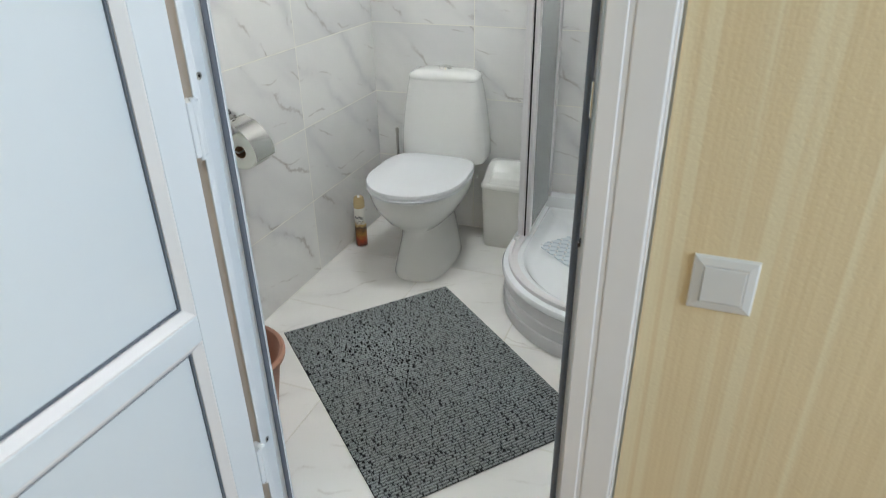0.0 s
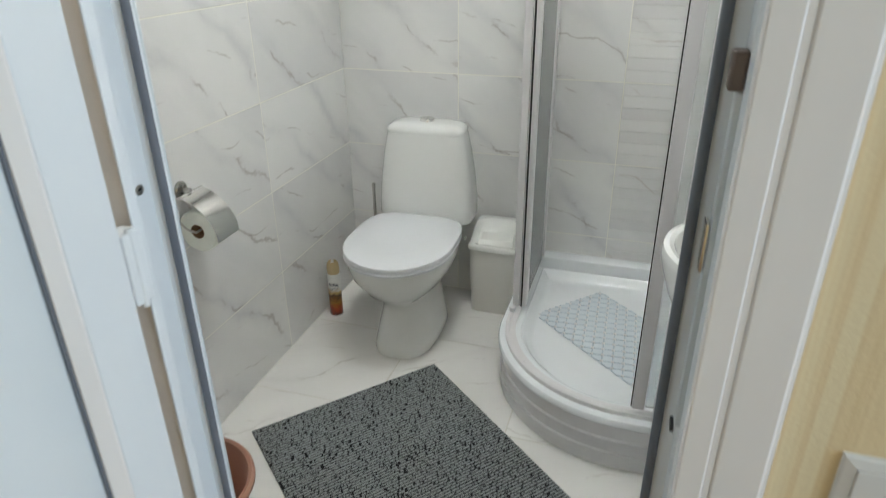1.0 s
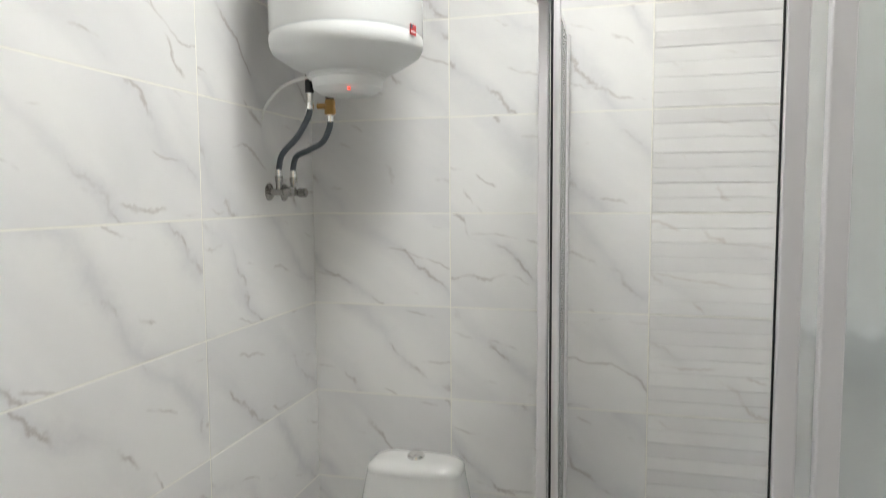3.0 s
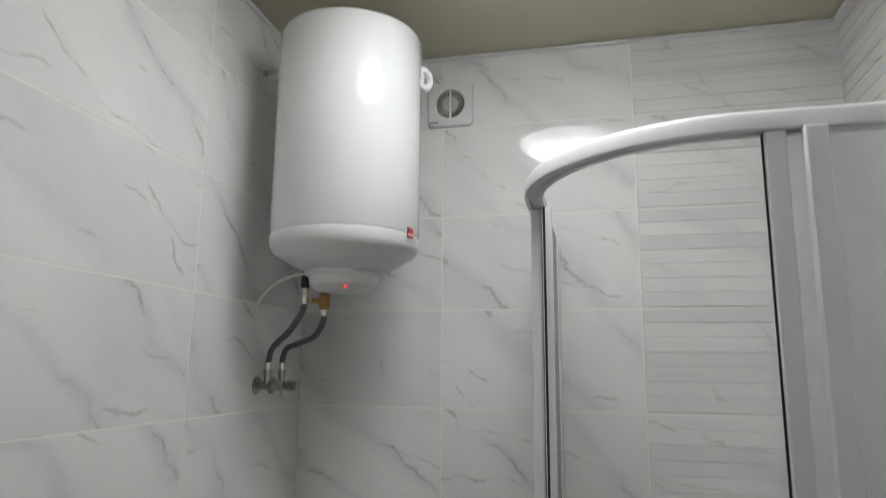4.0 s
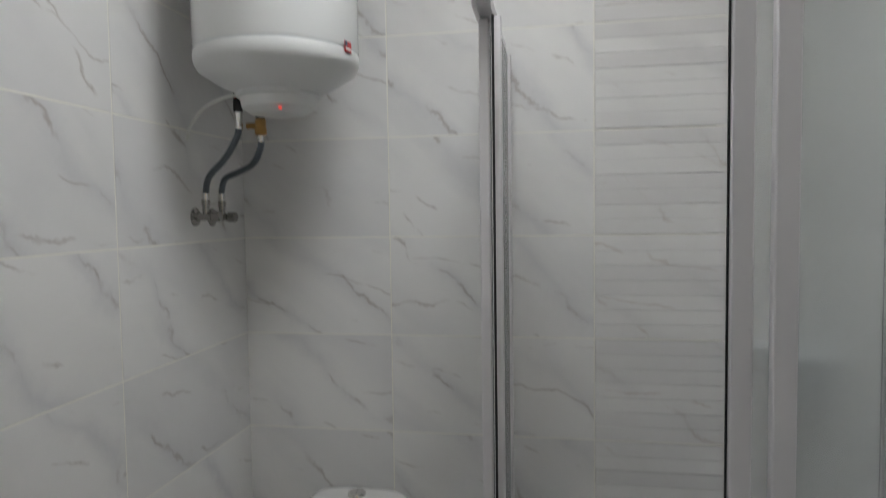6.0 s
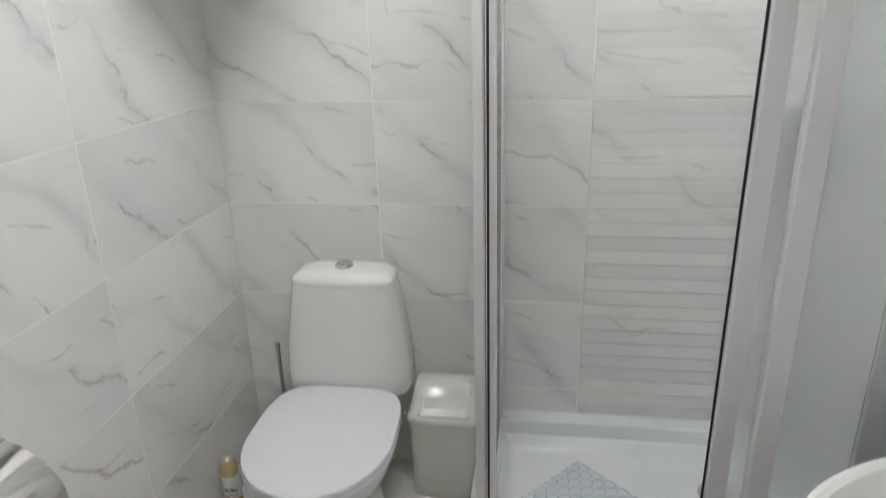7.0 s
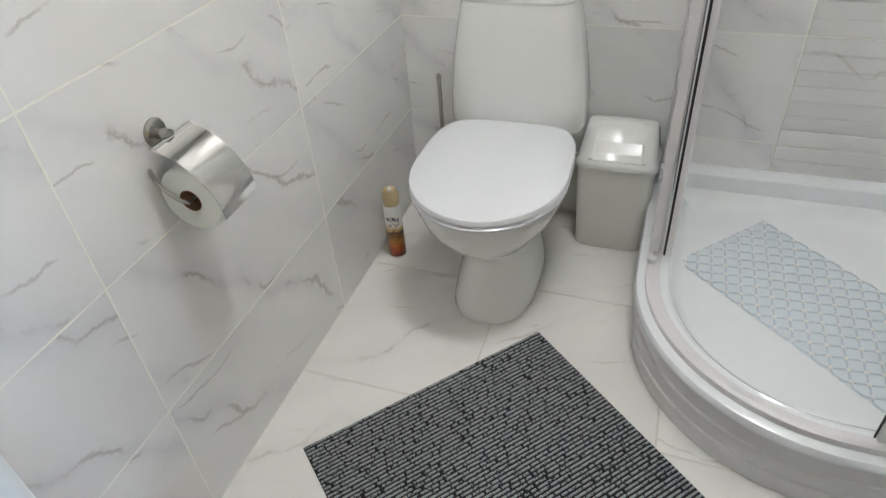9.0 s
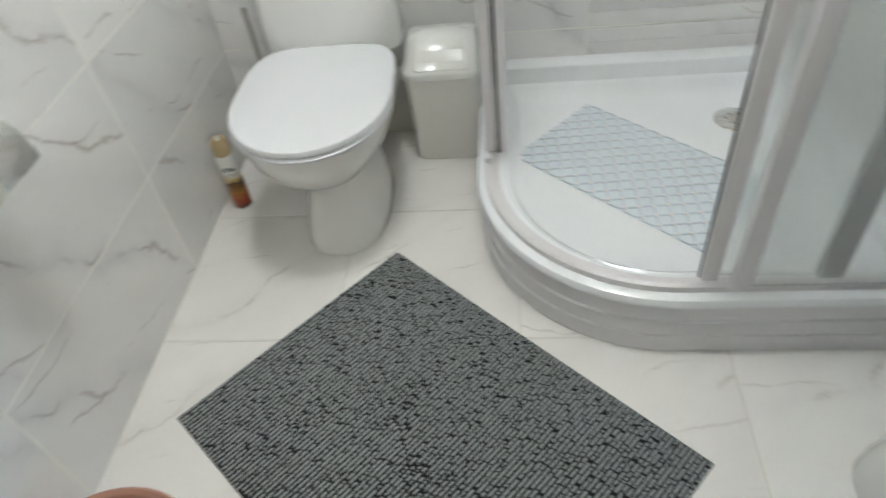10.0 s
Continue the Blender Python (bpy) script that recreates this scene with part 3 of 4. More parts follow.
# ---- toilet brush ----
brush = thing("toilet_brush", pose(0.132, -0.075, 0), "steel toilet brush in a round holder beside the toilet", "toilet brush")
part("holder", lathe([(0.040, 0.0), (0.042, 0.004), (0.042, 0.17), (0.040, 0.175), (0.012, 0.177)], 28), STEEL, brush, smooth=True)
part("handle", lathe([(0.0062, 0.17), (0.0062, 0.45), (0.0075, 0.455), (0.0075, 0.470), (0.005, 0.474)], 14), STEEL, brush, "thin dark steel handle", smooth=True)

# ---- air freshener ----
can = thing("air_freshener", pose(0.060, -0.350, 0, 0, 0, 25) @ Matrix.Scale(0.94, 4), "aerosol can with a gold cap and brown and red print", "spray can")
part("can_body", lathe([(0.026, 0.0), (0.0275, 0.003), (0.0275, 0.192), (0.025, 0.200), (0.020, 0.205)], 30), SLEEVE, can, smooth=True)
part("base_rim", lathe([(0.0268, 0.0), (0.0285, 0.001), (0.0285, 0.006), (0.0275, 0.0075)], 30), CHROME, can, smooth=True)
part("cap", lathe([(0.0255, 0.201), (0.0262, 0.206), (0.0262, 0.228), (0.0235, 0.246), (0.018, 0.254), (0.006, 0.257)], 30), GOLDCAP, can, "matt gold cap", smooth=True)
part("nozzle", box((-0.006, -0.016, 0.252), (0.006, 0.000, 0.262), 0.002), BINLID, can)
bm = bmesh.new()
for i, (u, w_, z) in enumerate(((-0.55, 0.35, 0.155), (-0.05, 0.22, 0.158), (0.35, 0.3, 0.152), (0.0, 0.8, 0.135))):
    pts = []
    for k in range(7):
        a = -math.pi / 2 + u + w_ * (k / 6 - 0.5) * 1.6
        pts.append((0.0279 * math.cos(a), 0.0279 * math.sin(a), z + 0.008 * math.sin(k * 1.9 + i)))
    add_tube(bm, pts, 0.0015 if i < 3 else 0.001, 6)
part("print_bar", bm, DARKPRINT, can)

# ---- bin ----
rubbish = thing("waste_bin", pose(0.672, -0.103, 0, 0, 0, 0), "off-white plastic swing-lid bin between toilet and shower", "bin")
bm = bmesh.new()
add_rings(bm, [ring(0, 0, z, w, d, 48, 7) for z, w, d in ((0.0, 0.095, 0.066), (0.006, 0.100, 0.070), (0.15, 0.1045, 0.075), (0.282, 0.108, 0.081), (0.284, 0.09, 0.06))])
part("bin_body", bm, BINWHITE, rubbish, smooth=True)
bm = bmesh.new()
add_rings(bm, [ring(0, c_, z, w, d, 48, 6.5) for z, w, d, c_ in ((0.279, 0.110, 0.083, 0), (0.281, 0.1135, 0.086, 0), (0.294, 0.1135, 0.086, 0), (0.300, 0.110, 0.083, 0), (0.306, 0.106, 0.078, 0.002),
                                                             (0.330, 0.104, 0.064, 0.016), (0.352, 0.100, 0.050, 0.028), (0.366, 0.096, 0.040, 0.034), (0.3715, 0.088, 0.030, 0.036))])
lid3 = part("bin_lid", bm, BINLID, rubbish, smooth=True)
bm = bmesh.new()
flap = []
for z, y, w in ((0.3065, -0.0785, 0.074), (0.311, -0.0765, 0.080), (0.330, -0.0535, 0.080), (0.342, -0.038, 0.079), (0.366, -0.0135, 0.077), (0.3755, 0.012, 0.074), (0.3760, 0.030, 0.068)):
    dip = 0.006 if 0.32 < z < 0.36 else 0.0
    flap.append([(-w, y, z), (-w + 0.012, y - 0.002, z + 0.0015), (-w + 0.02, y, z - dip), (w - 0.02, y, z - dip), (w - 0.012, y - 0.002, z + 0.0015), (w, y, z), (w, y + 0.016, z - 0.012), (-w, y + 0.016, z - 0.012)])
add_rings(bm, flap)
part("swing_flap", bm, BINLID, lid3, "glossy dished swing flap", smooth=True)
# ---- plastic pot ----
pot = thing("terracotta_pot", pose(0.238, -1.498, 0), "terracotta-coloured plastic pot on the floor by the wall", "pot")
part("pot_body", lathe([(0.110, 0.0), (0.116, 0.004), (0.146, 0.20), (0.150, 0.218), (0.160, 0.221), (0.165, 0.229), (0.165, 0.240), (0.159, 0.247), (0.151, 0.243), (0.146, 0.230), (0.112, 0.012), (0.02, 0.010)], 48), TERRA, pot, smooth=True)

# ---- rug ----
rug = thing("rug", pose(0.549, -0.571, 0.0, 0, 0, -41.0), "dark grey ribbed bathroom rug with black flecks on the tiles", "rug")
RL, RW = 0.900, 0.660          # local x along the long side, ribs run along -y
part("rug_base", box((0, -RW, 0.0005), (RL, 0, 0.005), 0.001, 1), RUG_BASE, rug)
bm = bmesh.new()
NR = 90
rnd = random.Random(41)
p = RL / NR
for k in range(NR):
    x0 = RL * k / NR
    y = -0.001
    while y > -RW + 0.006:
        knots = 0.5 + 0.9 * noise.noise((x0 * 16, y * 9, 3.0))        # flecks gather in loose drifts
        y1 = max(y - rnd.uniform(0.010, 0.060) * (1.5 - knots), -RW + 0.001)
        dx, dz = rnd.uniform(-0.0004, 0.0004), rnd.uniform(-0.0004, 0.0004)
        rs = []
        for yy, h in ((y, 0.0056), (y - 0.0012, 0.0074 + dz), (y1 + 0.0012, 0.0074 + dz), (y1, 0.0056)):
            rs.append([(x0 + p * 0.21 + dx, yy, 0.0045), (x0 + p * 0.29 + dx, yy, h), (x0 + p * 0.71 + dx, yy, h), (x0 + p * 0.79 + dx, yy, 0.0045)])
        add_rings(bm, rs)
        y = y1 - (rnd.uniform(0.003, 0.009) if rnd.random() < 0.26 * (0.5 + knots) else rnd.uniform(0.0012, 0.0035))
tagged(part("rib", bm, RUG, rug), kind="stuff")

# ---- shower ----
CX, CY, CR = 1.205, -0.472, 0.430


def plan_line(off, n=22, x_end=W - 0.002, y_end=-0.002):
    """The tray's front outline moved inwards by off: from the back wall round to the side wall."""
    r = CR - off
    pts = [((CX - r, y_end), (-1, 0))]
    for k in range(n + 1):
        a = math.pi + (math.pi / 2) * k / n
        pts.append(((CX + r * math.cos(a), CY + r * math.sin(a)), (math.cos(a), math.sin(a))))
    pts.append(((x_end, CY - r), (0, -1)))
    return pts


tray = thing("shower_tray", pose(0, 0, 0), "white acrylic corner shower tray with a curved front", "shower tray")
# skirt in three stepped bands
part("skirt", sweep(plan_line(0.0), [(-0.028, 0.0), (-0.006, 0.0), (-0.004, 0.004), (-0.004, 0.048), (-0.001, 0.050), (-0.001, 0.053), (-0.006, 0.056), (-0.007, 0.092), (-0.003, 0.095), (-0.003, 0.098), (-0.008, 0.102),
                                    (-0.010, 0.150), (-0.028, 0.150)]), SKIRT, tray, "stepped white plastic skirt", smooth=True)
part("rim", sweep(plan_line(0.0), [(-0.070, 0.135), (0.000, 0.150), (0.006, 0.156), (0.007, 0.166), (0.002, 0.176), (-0.010, 0.181), (-0.060, 0.182), (-0.074, 0.176)]), ACRYLIC, tray, smooth=True)


def tray_ring(off, z, back):
    """Closed outline of the inner basin at an offset from the front line and from the walls."""
    pts = [(x, y, z) for (x, y), _ in plan_line(off, 22, W - back, -back)]
    q = [(W - back - 0.001, -back - 0.03), (W - back - 0.010, -back - 0.010), (W - back - 0.03, -back - 0.001), (CX - CR + off + 0.03, -back)]
    return pts + [(x, y, z) for x, y in q]


bm = bmesh.new()
add_rings(bm, [tray_ring(0.060, 0.176, 0.05), tray_ring(0.072, 0.181, 0.062), tray_ring(0.082, 0.172, 0.072), tray_ring(0.092, 0.155, 0.082), tray_ring(0.118, 0.1415, 0.108), tray_ring(0.20, 0.140, 0.20)], cap0=False)
part("basin_floor", bm, ACRYLIC, tray, smooth=True)
part("back_ledge", box((CX - CR + 0.012, -0.062, 0.12), (W - 0.001, -0.001, 0.232), 0.006, 3), ACRYLIC, tray, smooth=True)
part("side_ledge", box((W - 0.062, CY - CR + 0.012, 0.12), (W - 0.001, -0.0625, 0.230), 0.006, 3), ACRYLIC, tray, smooth=True)
drain = part("drain", lathe([(0.054, 0.1405), (0.055, 0.143), (0.050, 0.1465), (0.020, 0.148)], 32, 1.460, -0.237), CHROME, tray, "round chrome drain cover", smooth=True)
# no openings cut: dark blocks give the holes' shade by colour
bm = bmesh.new()
for k in range(6):
    a = k * math.pi / 3
    add_box(bm, (1.460 + 0.024 * math.cos(a) - 0.004, -0.237 + 0.024 * math.sin(a) - 0.004, 0.1462), (1.460 + 0.024 * math.cos(a) + 0.004, -0.237 + 0.024 * math.sin(a) + 0.004, 0.1485), 0.001, 1)
part("drain_hole_shade", bm, DARKPRINT, drain)

# enclosure
shower = thing("shower_enclosure", pose(0, 0, 0), "quadrant shower enclosure, white profiles and frosted glass, doors slid open", "shower enclosure")
TOP = 2.066
part("top_rail", sweep(plan_line(0.012), [(-0.042, TOP - 0.036), (-0.030, TOP - 0.036), (-0.029, TOP - 0.030), (-0.012, TOP - 0.030), (-0.011, TOP - 0.036), (-0.002, TOP - 0.036), (0.0, TOP - 0.034), (0.0, TOP - 0.009), (-0.003, TOP - 0.004), (-0.009, TOP), (-0.038, TOP), (-0.042, TOP - 0.004)]), PROFILE, shower, smooth=True)
part("bottom_rail", sweep(plan_line(0.016), [(-0.034, 0.1815), (0.0, 0.1815), (0.0, 0.196), (-0.006, 0.200), (-0.012, 0.200), (-0.014, 0.190), (-0.034, 0.190)]), PROFILE, shower, smooth=True)
XL, YF = CX - CR + 0.030, CY - CR + 0.014      # planes of the fixed panels
Z0, Z1 = 0.2005, TOP - 0.0365


def profile(x0, y0, x1, y1, name="profile", mat=PROFILE, label="", parent=shower, z0=Z0, z1=Z1):
    return part(name, box((x0, y0, z0), (x1, y1, z1), min(0.003, (x1 - x0) / 4, (y1 - y0) / 4), 2), mat, parent, label)


def pane(lo, hi, parent):
    ob = part("glass", box(lo, hi), FROST, parent, "frosted glass pane")
    ob.visible_shadow = False
    return ob


# wall profiles and fixed panels
profile(XL - 0.016, -0.030, XL + 0.022, -0.001)
profile(W - 0.030, YF - 0.014, W - 0.001, YF + 0.012)
left_panel = profile(XL - 0.012, -0.412, XL + 0.012, -0.385, "fixed_panel")
pane((XL - 0.003, -0.384, Z0 + 0.002), (XL + 0.003, -0.031, Z1 - 0.002), left_panel)
right_panel = profile(1.281, YF - 0.014, 1.316, YF + 0.009, "fixed_panel")
pane((1.317, YF - 0.003, Z0 + 0.002), (W - 0.031, YF + 0.003, Z1 - 0.002), right_panel)
# sliding doors, pushed back over the fixed panels
XD, YD = XL + 0.028, YF + 0.016
ZD0, ZD1 = 0.212, TOP - 0.0370
left_door = profile(XD - 0.010, -0.432, XD + 0.013, -0.398, "sliding_door", z0=ZD0, z1=ZD1)
part("magnet_seal", box((XD - 0.0075, -0.4365, ZD0), (XD - 0.002, -0.4325, ZD1), 0.001, 1), BLACK, left_door, "black magnetic seal")
part("door_edge", box((XD - 0.009, -0.060, ZD0), (XD + 0.011, -0.036, ZD1), 0.002), PROFILE, left_door)
pane((XD - 0.003, -0.397, ZD0 + 0.006), (XD + 0.003, -0.061, ZD1 - 0.006), left_door)
right_door = profile(1.2250, YD - 0.012, 1.2580, YD + 0.012, "sliding_door", z0=ZD0, z1=ZD1)
part("magnet_seal", box((1.2215, YD - 0.002, ZD0), (1.2245, YD + 0.003, ZD1), 0.0008, 1), BLACK, right_door, "black magnetic seal")
part("door_edge", box((1.442, YD - 0.009, ZD0), (1.490, YD + 0.011, ZD1), 0.002), PROFILE, right_door)
pane((1.2590, YD - 0.002, ZD0 + 0.006), (1.441, YD + 0.003, ZD1 - 0.006), right_door)
part("roller", lathe([(0.010, 0.0), (0.011, 0.002), (0.011, 0.014), (0.009, 0.016)], 16, XL - 0.004, -0.452), TRIM, left_door, smooth=True).location = (0, 0, 0.2005)

# corner shelf
shelf = thing("corner_shelf", pose(W - 0.001, -0.001, 1.068), "small white corner shelf in the shower", "shelf")


def quarter(r, z, n=14):
    return [(0, 0, z)] + [(-r * math.sin(math.pi / 2 * k / n), -r * math.cos(math.pi / 2 * k / n), z) for k in range(n + 1)]


bm = bmesh.new()
add_rings(bm, [quarter(0.07, 0.0), quarter(0.105, 0.03), quarter(0.155, 0.110), quarter(0.178, 0.132), quarter(0.185, 0.140), quarter(0.185, 0.155), quarter(0.175, 0.160), quarter(0.158, 0.150)])
part("shelf_bracket", bm, ACRYLIC, shelf, smooth=True)

# ---- mat in the tray ----
ux, uy = Vector((0.418, -0.385)).normalized(), Vector((0.212, 0.234)).normalized()
bath_mat = thing("bath_mat", pose(0.864, -0.362, 0.1428, 0, 0, math.degrees(math.atan2(ux.y, ux.x))), "pale blue vinyl bath mat with bubbles in the shower tray", "bath mat")
ML, MW = 0.566, 0.316
part("mat_sheet", box((0, 0, 0), (ML, MW, 0.0012), 0.0005, 1), VINYL, bath_mat)
bm = bmesh.new()
PITCH = 0.046
cols, rows_ = int(ML / PITCH * 2), int(MW / (PITCH / 2))
dx, dy = ML / cols, MW / rows_
for i in range(cols):
    for j in range(rows_):
        if (i + j) % 2 == 0:
            x, y = dx * (i + 0.5), dy * (j + 0.5)
            add_rings(bm, [ring(x, y, z, r, r, 14) for r, z in ((0.0060, 0.0012), (0.0056, 0.0034), (0.0045, 0.0052), (0.0028, 0.0063), (0.0010, 0.0067))], cap0=False)
tagged(part("bubble", bm, VINYL_DOME, bath_mat, smooth=True), kind="stuff")
bm = bmesh.new()
for j in range(rows_ + 1):
    pts = []
    for i in range(cols * 4 + 1):
        x = dx * i / 4
        y = dy * j + 0.0098 * math.cos(math.pi * (x / dx - 0.5) + (math.pi if j % 2 else 0))
        pts.append((min(x, ML - 0.001), min(max(y, 0.0015), MW - 0.0015), 0.0018))
    add_tube(bm, pts, 0.0021, 6)
tagged(part("wavy_ridge", bm, VINYL_RIDGE, bath_mat, smooth=True), kind="stuff")

# ---- washbasin ----
basin = thing("washbasin", pose(1.622, -1.230, 0.016), "white ceramic washbasin on a pedestal at the wall", "washbasin")


def basin_ring(r, z, back):
    """Half-oval outline, straight along the wall; r: shrunk towards its middle; back: how far it reaches to the wall."""
    out = []
    for x, y, zz in ring(0, 0, z, 0.40, 0.255, 72, 2.0):
        x = -0.17 + (x + 0.17) * r
        out.append((min(x, back), y * r, zz))
    return out


bm = bmesh.new()
WB = 0.0455
add_rings(bm, [basin_ring(0.42, 0.640, WB), basin_ring(0.60, 0.660, WB), basin_ring(0.78, 0.705, WB), basin_ring(0.91, 0.765, WB), basin_ring(0.975, 0.812, WB), basin_ring(0.998, 0.836, WB),
               basin_ring(1.0, 0.848, WB), basin_ring(0.985, 0.857, WB - 0.002), basin_ring(0.945, 0.860, WB - 0.006), basin_ring(0.905, 0.856, -0.045), basin_ring(0.875, 0.838, -0.055), basin_ring(0.82, 0.79, -0.065),
               basin_ring(0.68, 0.742, -0.08), basin_ring(0.42, 0.716, -0.10), basin_ring(0.12, 0.708, -0.13)])
part("bowl", bm, CERAMIC, basin, smooth=True)
bm = bmesh.new()
add_rings(bm, [ring(-0.065, 0, z, rx, ry, 40, 2.6) for z, rx, ry in ((-0.016, 0.095, 0.105), (0.03, 0.092, 0.10), (0.12, 0.075, 0.082), (0.4, 0.070, 0.076), (0.6, 0.082, 0.090), (0.66, 0.09, 0.10))])
part("pedestal", bm, CERAMIC, basin, smooth=True)

# ---- toilet paper holder ----
holder = thing("toilet_paper_holder", pose(0, -1.038, 0.683), "chrome toilet paper holder with a curved cover on the tiles", "toilet paper holder")
part("wall_rose", tube([(0.0005, -0.004, 0.098), (0.006, -0.004, 0.098), (0.010, -0.004, 0.098), (0.0105, -0.004, 0.098)], [0.024, 0.024, 0.020, 0.006], 28), VALVE, holder, smooth=True)
part("arm", tube([(0.008, -0.004, 0.098), (0.034, -0.004, 0.097), (0.036, -0.004, 0.097)], [0.0095, 0.0095, 0.006], 14), VALVE, holder, smooth=True)
part("hinge_bar", tube([(0.032, -0.046, 0.090), (0.032, 0.046, 0.090)], 0.0065, 12), CHROME, holder, smooth=True)
bm = bmesh.new()
rows = []
line = curve_points([(0.024, 0, 0.092), (0.040, 0, 0.091), (0.072, 0, 0.078), (0.104, 0, 0.050), (0.126, 0, 0.012), (0.131, 0, -0.022)], 6)
for k, q in enumerate(line):
    d = (line[min(k + 1, len(line) - 1)] - line[max(k - 1, 0)]).normalized()
    nx, nz = -d.z * 0.0016, d.x * 0.0016
    rows.append([(q.x, -0.051, q.z), (q.x, 0.044, q.z), (q.x + nx, 0.044, q.z + nz), (q.x + nx, -0.051, q.z + nz)])
add_rings(bm, rows)
part("cover", bm, CHROME, holder, "polished curved chrome cover", smooth=True)
part("wire", tube(curve_points([(0.014, -0.052, 0.058), (0.018, -0.051, 0.032), (0.040, -0.0505, 0.008), (0.066, -0.050, 0.0)], 6) + [Vector((0.066, 0.046, 0.0))], 0.003, 8), STEEL, holder, smooth=True)
roll = thing("toilet_roll", pose(0.066, -1.038, 0.683, 90, 0, 0), "white toilet roll with a brown core on the holder", "toilet roll")
bm = bmesh.new()
add_rings(bm, [ring(0, 0, z, r, r, 40) for r, z in ((0.020, -0.047), (0.055, -0.047), (0.058, -0.044), (0.058, 0.040), (0.055, 0.043), (0.020, 0.043))], loop=True)
part("tissue", bm, PAPER, roll, smooth=True)
bm = bmesh.new()
add_rings(bm, [ring(0, 0, z, r, r, 32) for r, z in ((0.0188, -0.0475), (0.0199, -0.0475), (0.0199, 0.0435), (0.0188, 0.0435))], loop=True)
part("core", bm, CARD, roll, "brown cardboard core", smooth=True)

# ---- water heater ----
HXc, HYc = 0.290, -0.376
heater = thing("water_heater", pose(HXc, HYc, 0), "white cylindrical electric water heater hung in the corner", "water heater")
part("tank", lathe([(0.10, 2.558), (0.180, 2.556), (0.194, 2.548), (0.199, 2.535), (0.199, 1.984), (0.197, 1.980)], 72), ENAMEL, heater, smooth=True)
part("lower_shell", lathe([(0.193, 1.9785), (0.1985, 1.976), (0.1995, 1.968), (0.1985, 1.952), (0.191, 1.936), (0.150, 1.909), (0.108, 1.888), (0.060, 1.884)], 72), HEATCAP, heater, smooth=True)
part("seam", lathe([(0.1955, 1.9815), (0.1965, 1.9805), (0.1965, 1.9780), (0.1955, 1.9770)], 72), BEAD, heater, "thin grey seam above the lower shell")
cap = part("bottom_cover", lathe([(0.100, 1.8865), (0.102, 1.876), (0.094, 1.873), (0.090, 1.850), (0.070, 1.836), (0.030, 1.834)], 48), HEATCAP, heater, smooth=True)
part("indicator_light", lathe([(0.004, 1.836), (0.004, 1.842)], 10, 0.035, -0.076), LED, cap, "small red indicator light")
badge = part("badge", box((-0.014, -0.0015, -0.013), (0.014, 0.0, 0.013), 0.0005, 1), RED, heater, "small red and dark badge")
a = radians(-14)
badge.matrix_local = Matrix.Translation((0.2015 * math.cos(a), 0.2015 * math.sin(a), 1.978)) @ pose(0, 0, 0, 0, 0, 76)
b2 = part("badge_mark", box((-0.013, -0.0022, 0.001), (-0.004, -0.0016, 0.012)), DARKPRINT, badge)
b3 = part("badge_mark", box((-0.011, -0.0022, -0.007), (0.010, -0.0016, -0.003)), BINLID, badge)
# wall brackets
bracket = part("bracket", box((-HXc + 0.0005, 0.006, 2.452), (-HXc + 0.005, 0.070, 2.520), 0.001), TRIM, heater, "white wall bracket plate")
part("bracket_arm", tube([(-HXc + 0.005, 0.036, 2.483), (-0.17, 0.022, 2.477)], 0.015, 12), TRIM, bracket, smooth=True)
part("bracket_bolt", tube([(-HXc + 0.004, 0.024, 2.494), (-HXc + 0.014, 0.024, 2.494)], 0.011, 6), STEEL, bracket, "dark wall bolt")
turn = Matrix.Translation((0.203, 0.040, 2.437)) @ Euler((radians(78), 0, radians(38))).to_matrix().to_4x4()
bm = bmesh.new()
hoops = []
for i in range(28):
    q = 2 * math.pi * i / 28
    c, s_ = math.cos(q), math.sin(q)
    hoops.append([tuple(turn @ Vector((c * r * 0.82, s_ * r * 1.25, h))) for r, h in ((0.016, -0.009), (0.028, -0.009), (0.031, -0.005), (0.031, 0.006), (0.027, 0.010), (0.018, 0.010), (0.015, 0.006))])
add_rings(bm, hoops, loop=True)
hook = part("hanging_hook", bm, TRIM, heater, "white round hanging eye", smooth=True)
part("hook_stem", box((0.180, 0.036, 2.412), (0.200, 0.056, 2.462), 0.003), TRIM, hook)
# pipe stubs
P1, P2 = (0.168, -0.352), (0.212, -0.318)


def local(x, y, z):
    return (x - HXc, y - HYc, z)


part("hot_stub", lathe([(0.011, 1.900), (0.012, 1.898), (0.012, 1.852), (0.010, 1.850)], 16, P1[0] - HXc, P1[1] - HYc), BLACK, heater, "black sleeve on the hot pipe", smooth=True)
part("red_ring", lathe([(0.0125, 1.893), (0.0125, 1.885)], 16, P1[0] - HXc, P1[1] - HYc), RED, heater, smooth=True)
part("cold_stub", lathe([(0.011, 1.900), (0.012, 1.898), (0.012, 1.836), (0.010, 1.834)], 16, P2[0] - HXc, P2[1] - HYc), BLACK, heater, "black sleeve on the cold pipe", smooth=True)
bm = lathe([(0.010, 1.836), (0.014, 1.834), (0.014, 1.812), (0.0155, 1.810), (0.0155, 1.796), (0.010, 1.792)], 14, P2[0] - HXc, P2[1] - HYc)
add_tube(bm, [local(P2[0], P2[1], 1.818), local(P2[0] - 0.035, P2[1] - 0.006, 1.818)], 0.008, 12)
part("safety_valve", bm, BRASS, heater, "dull brass safety valve", smooth=True)
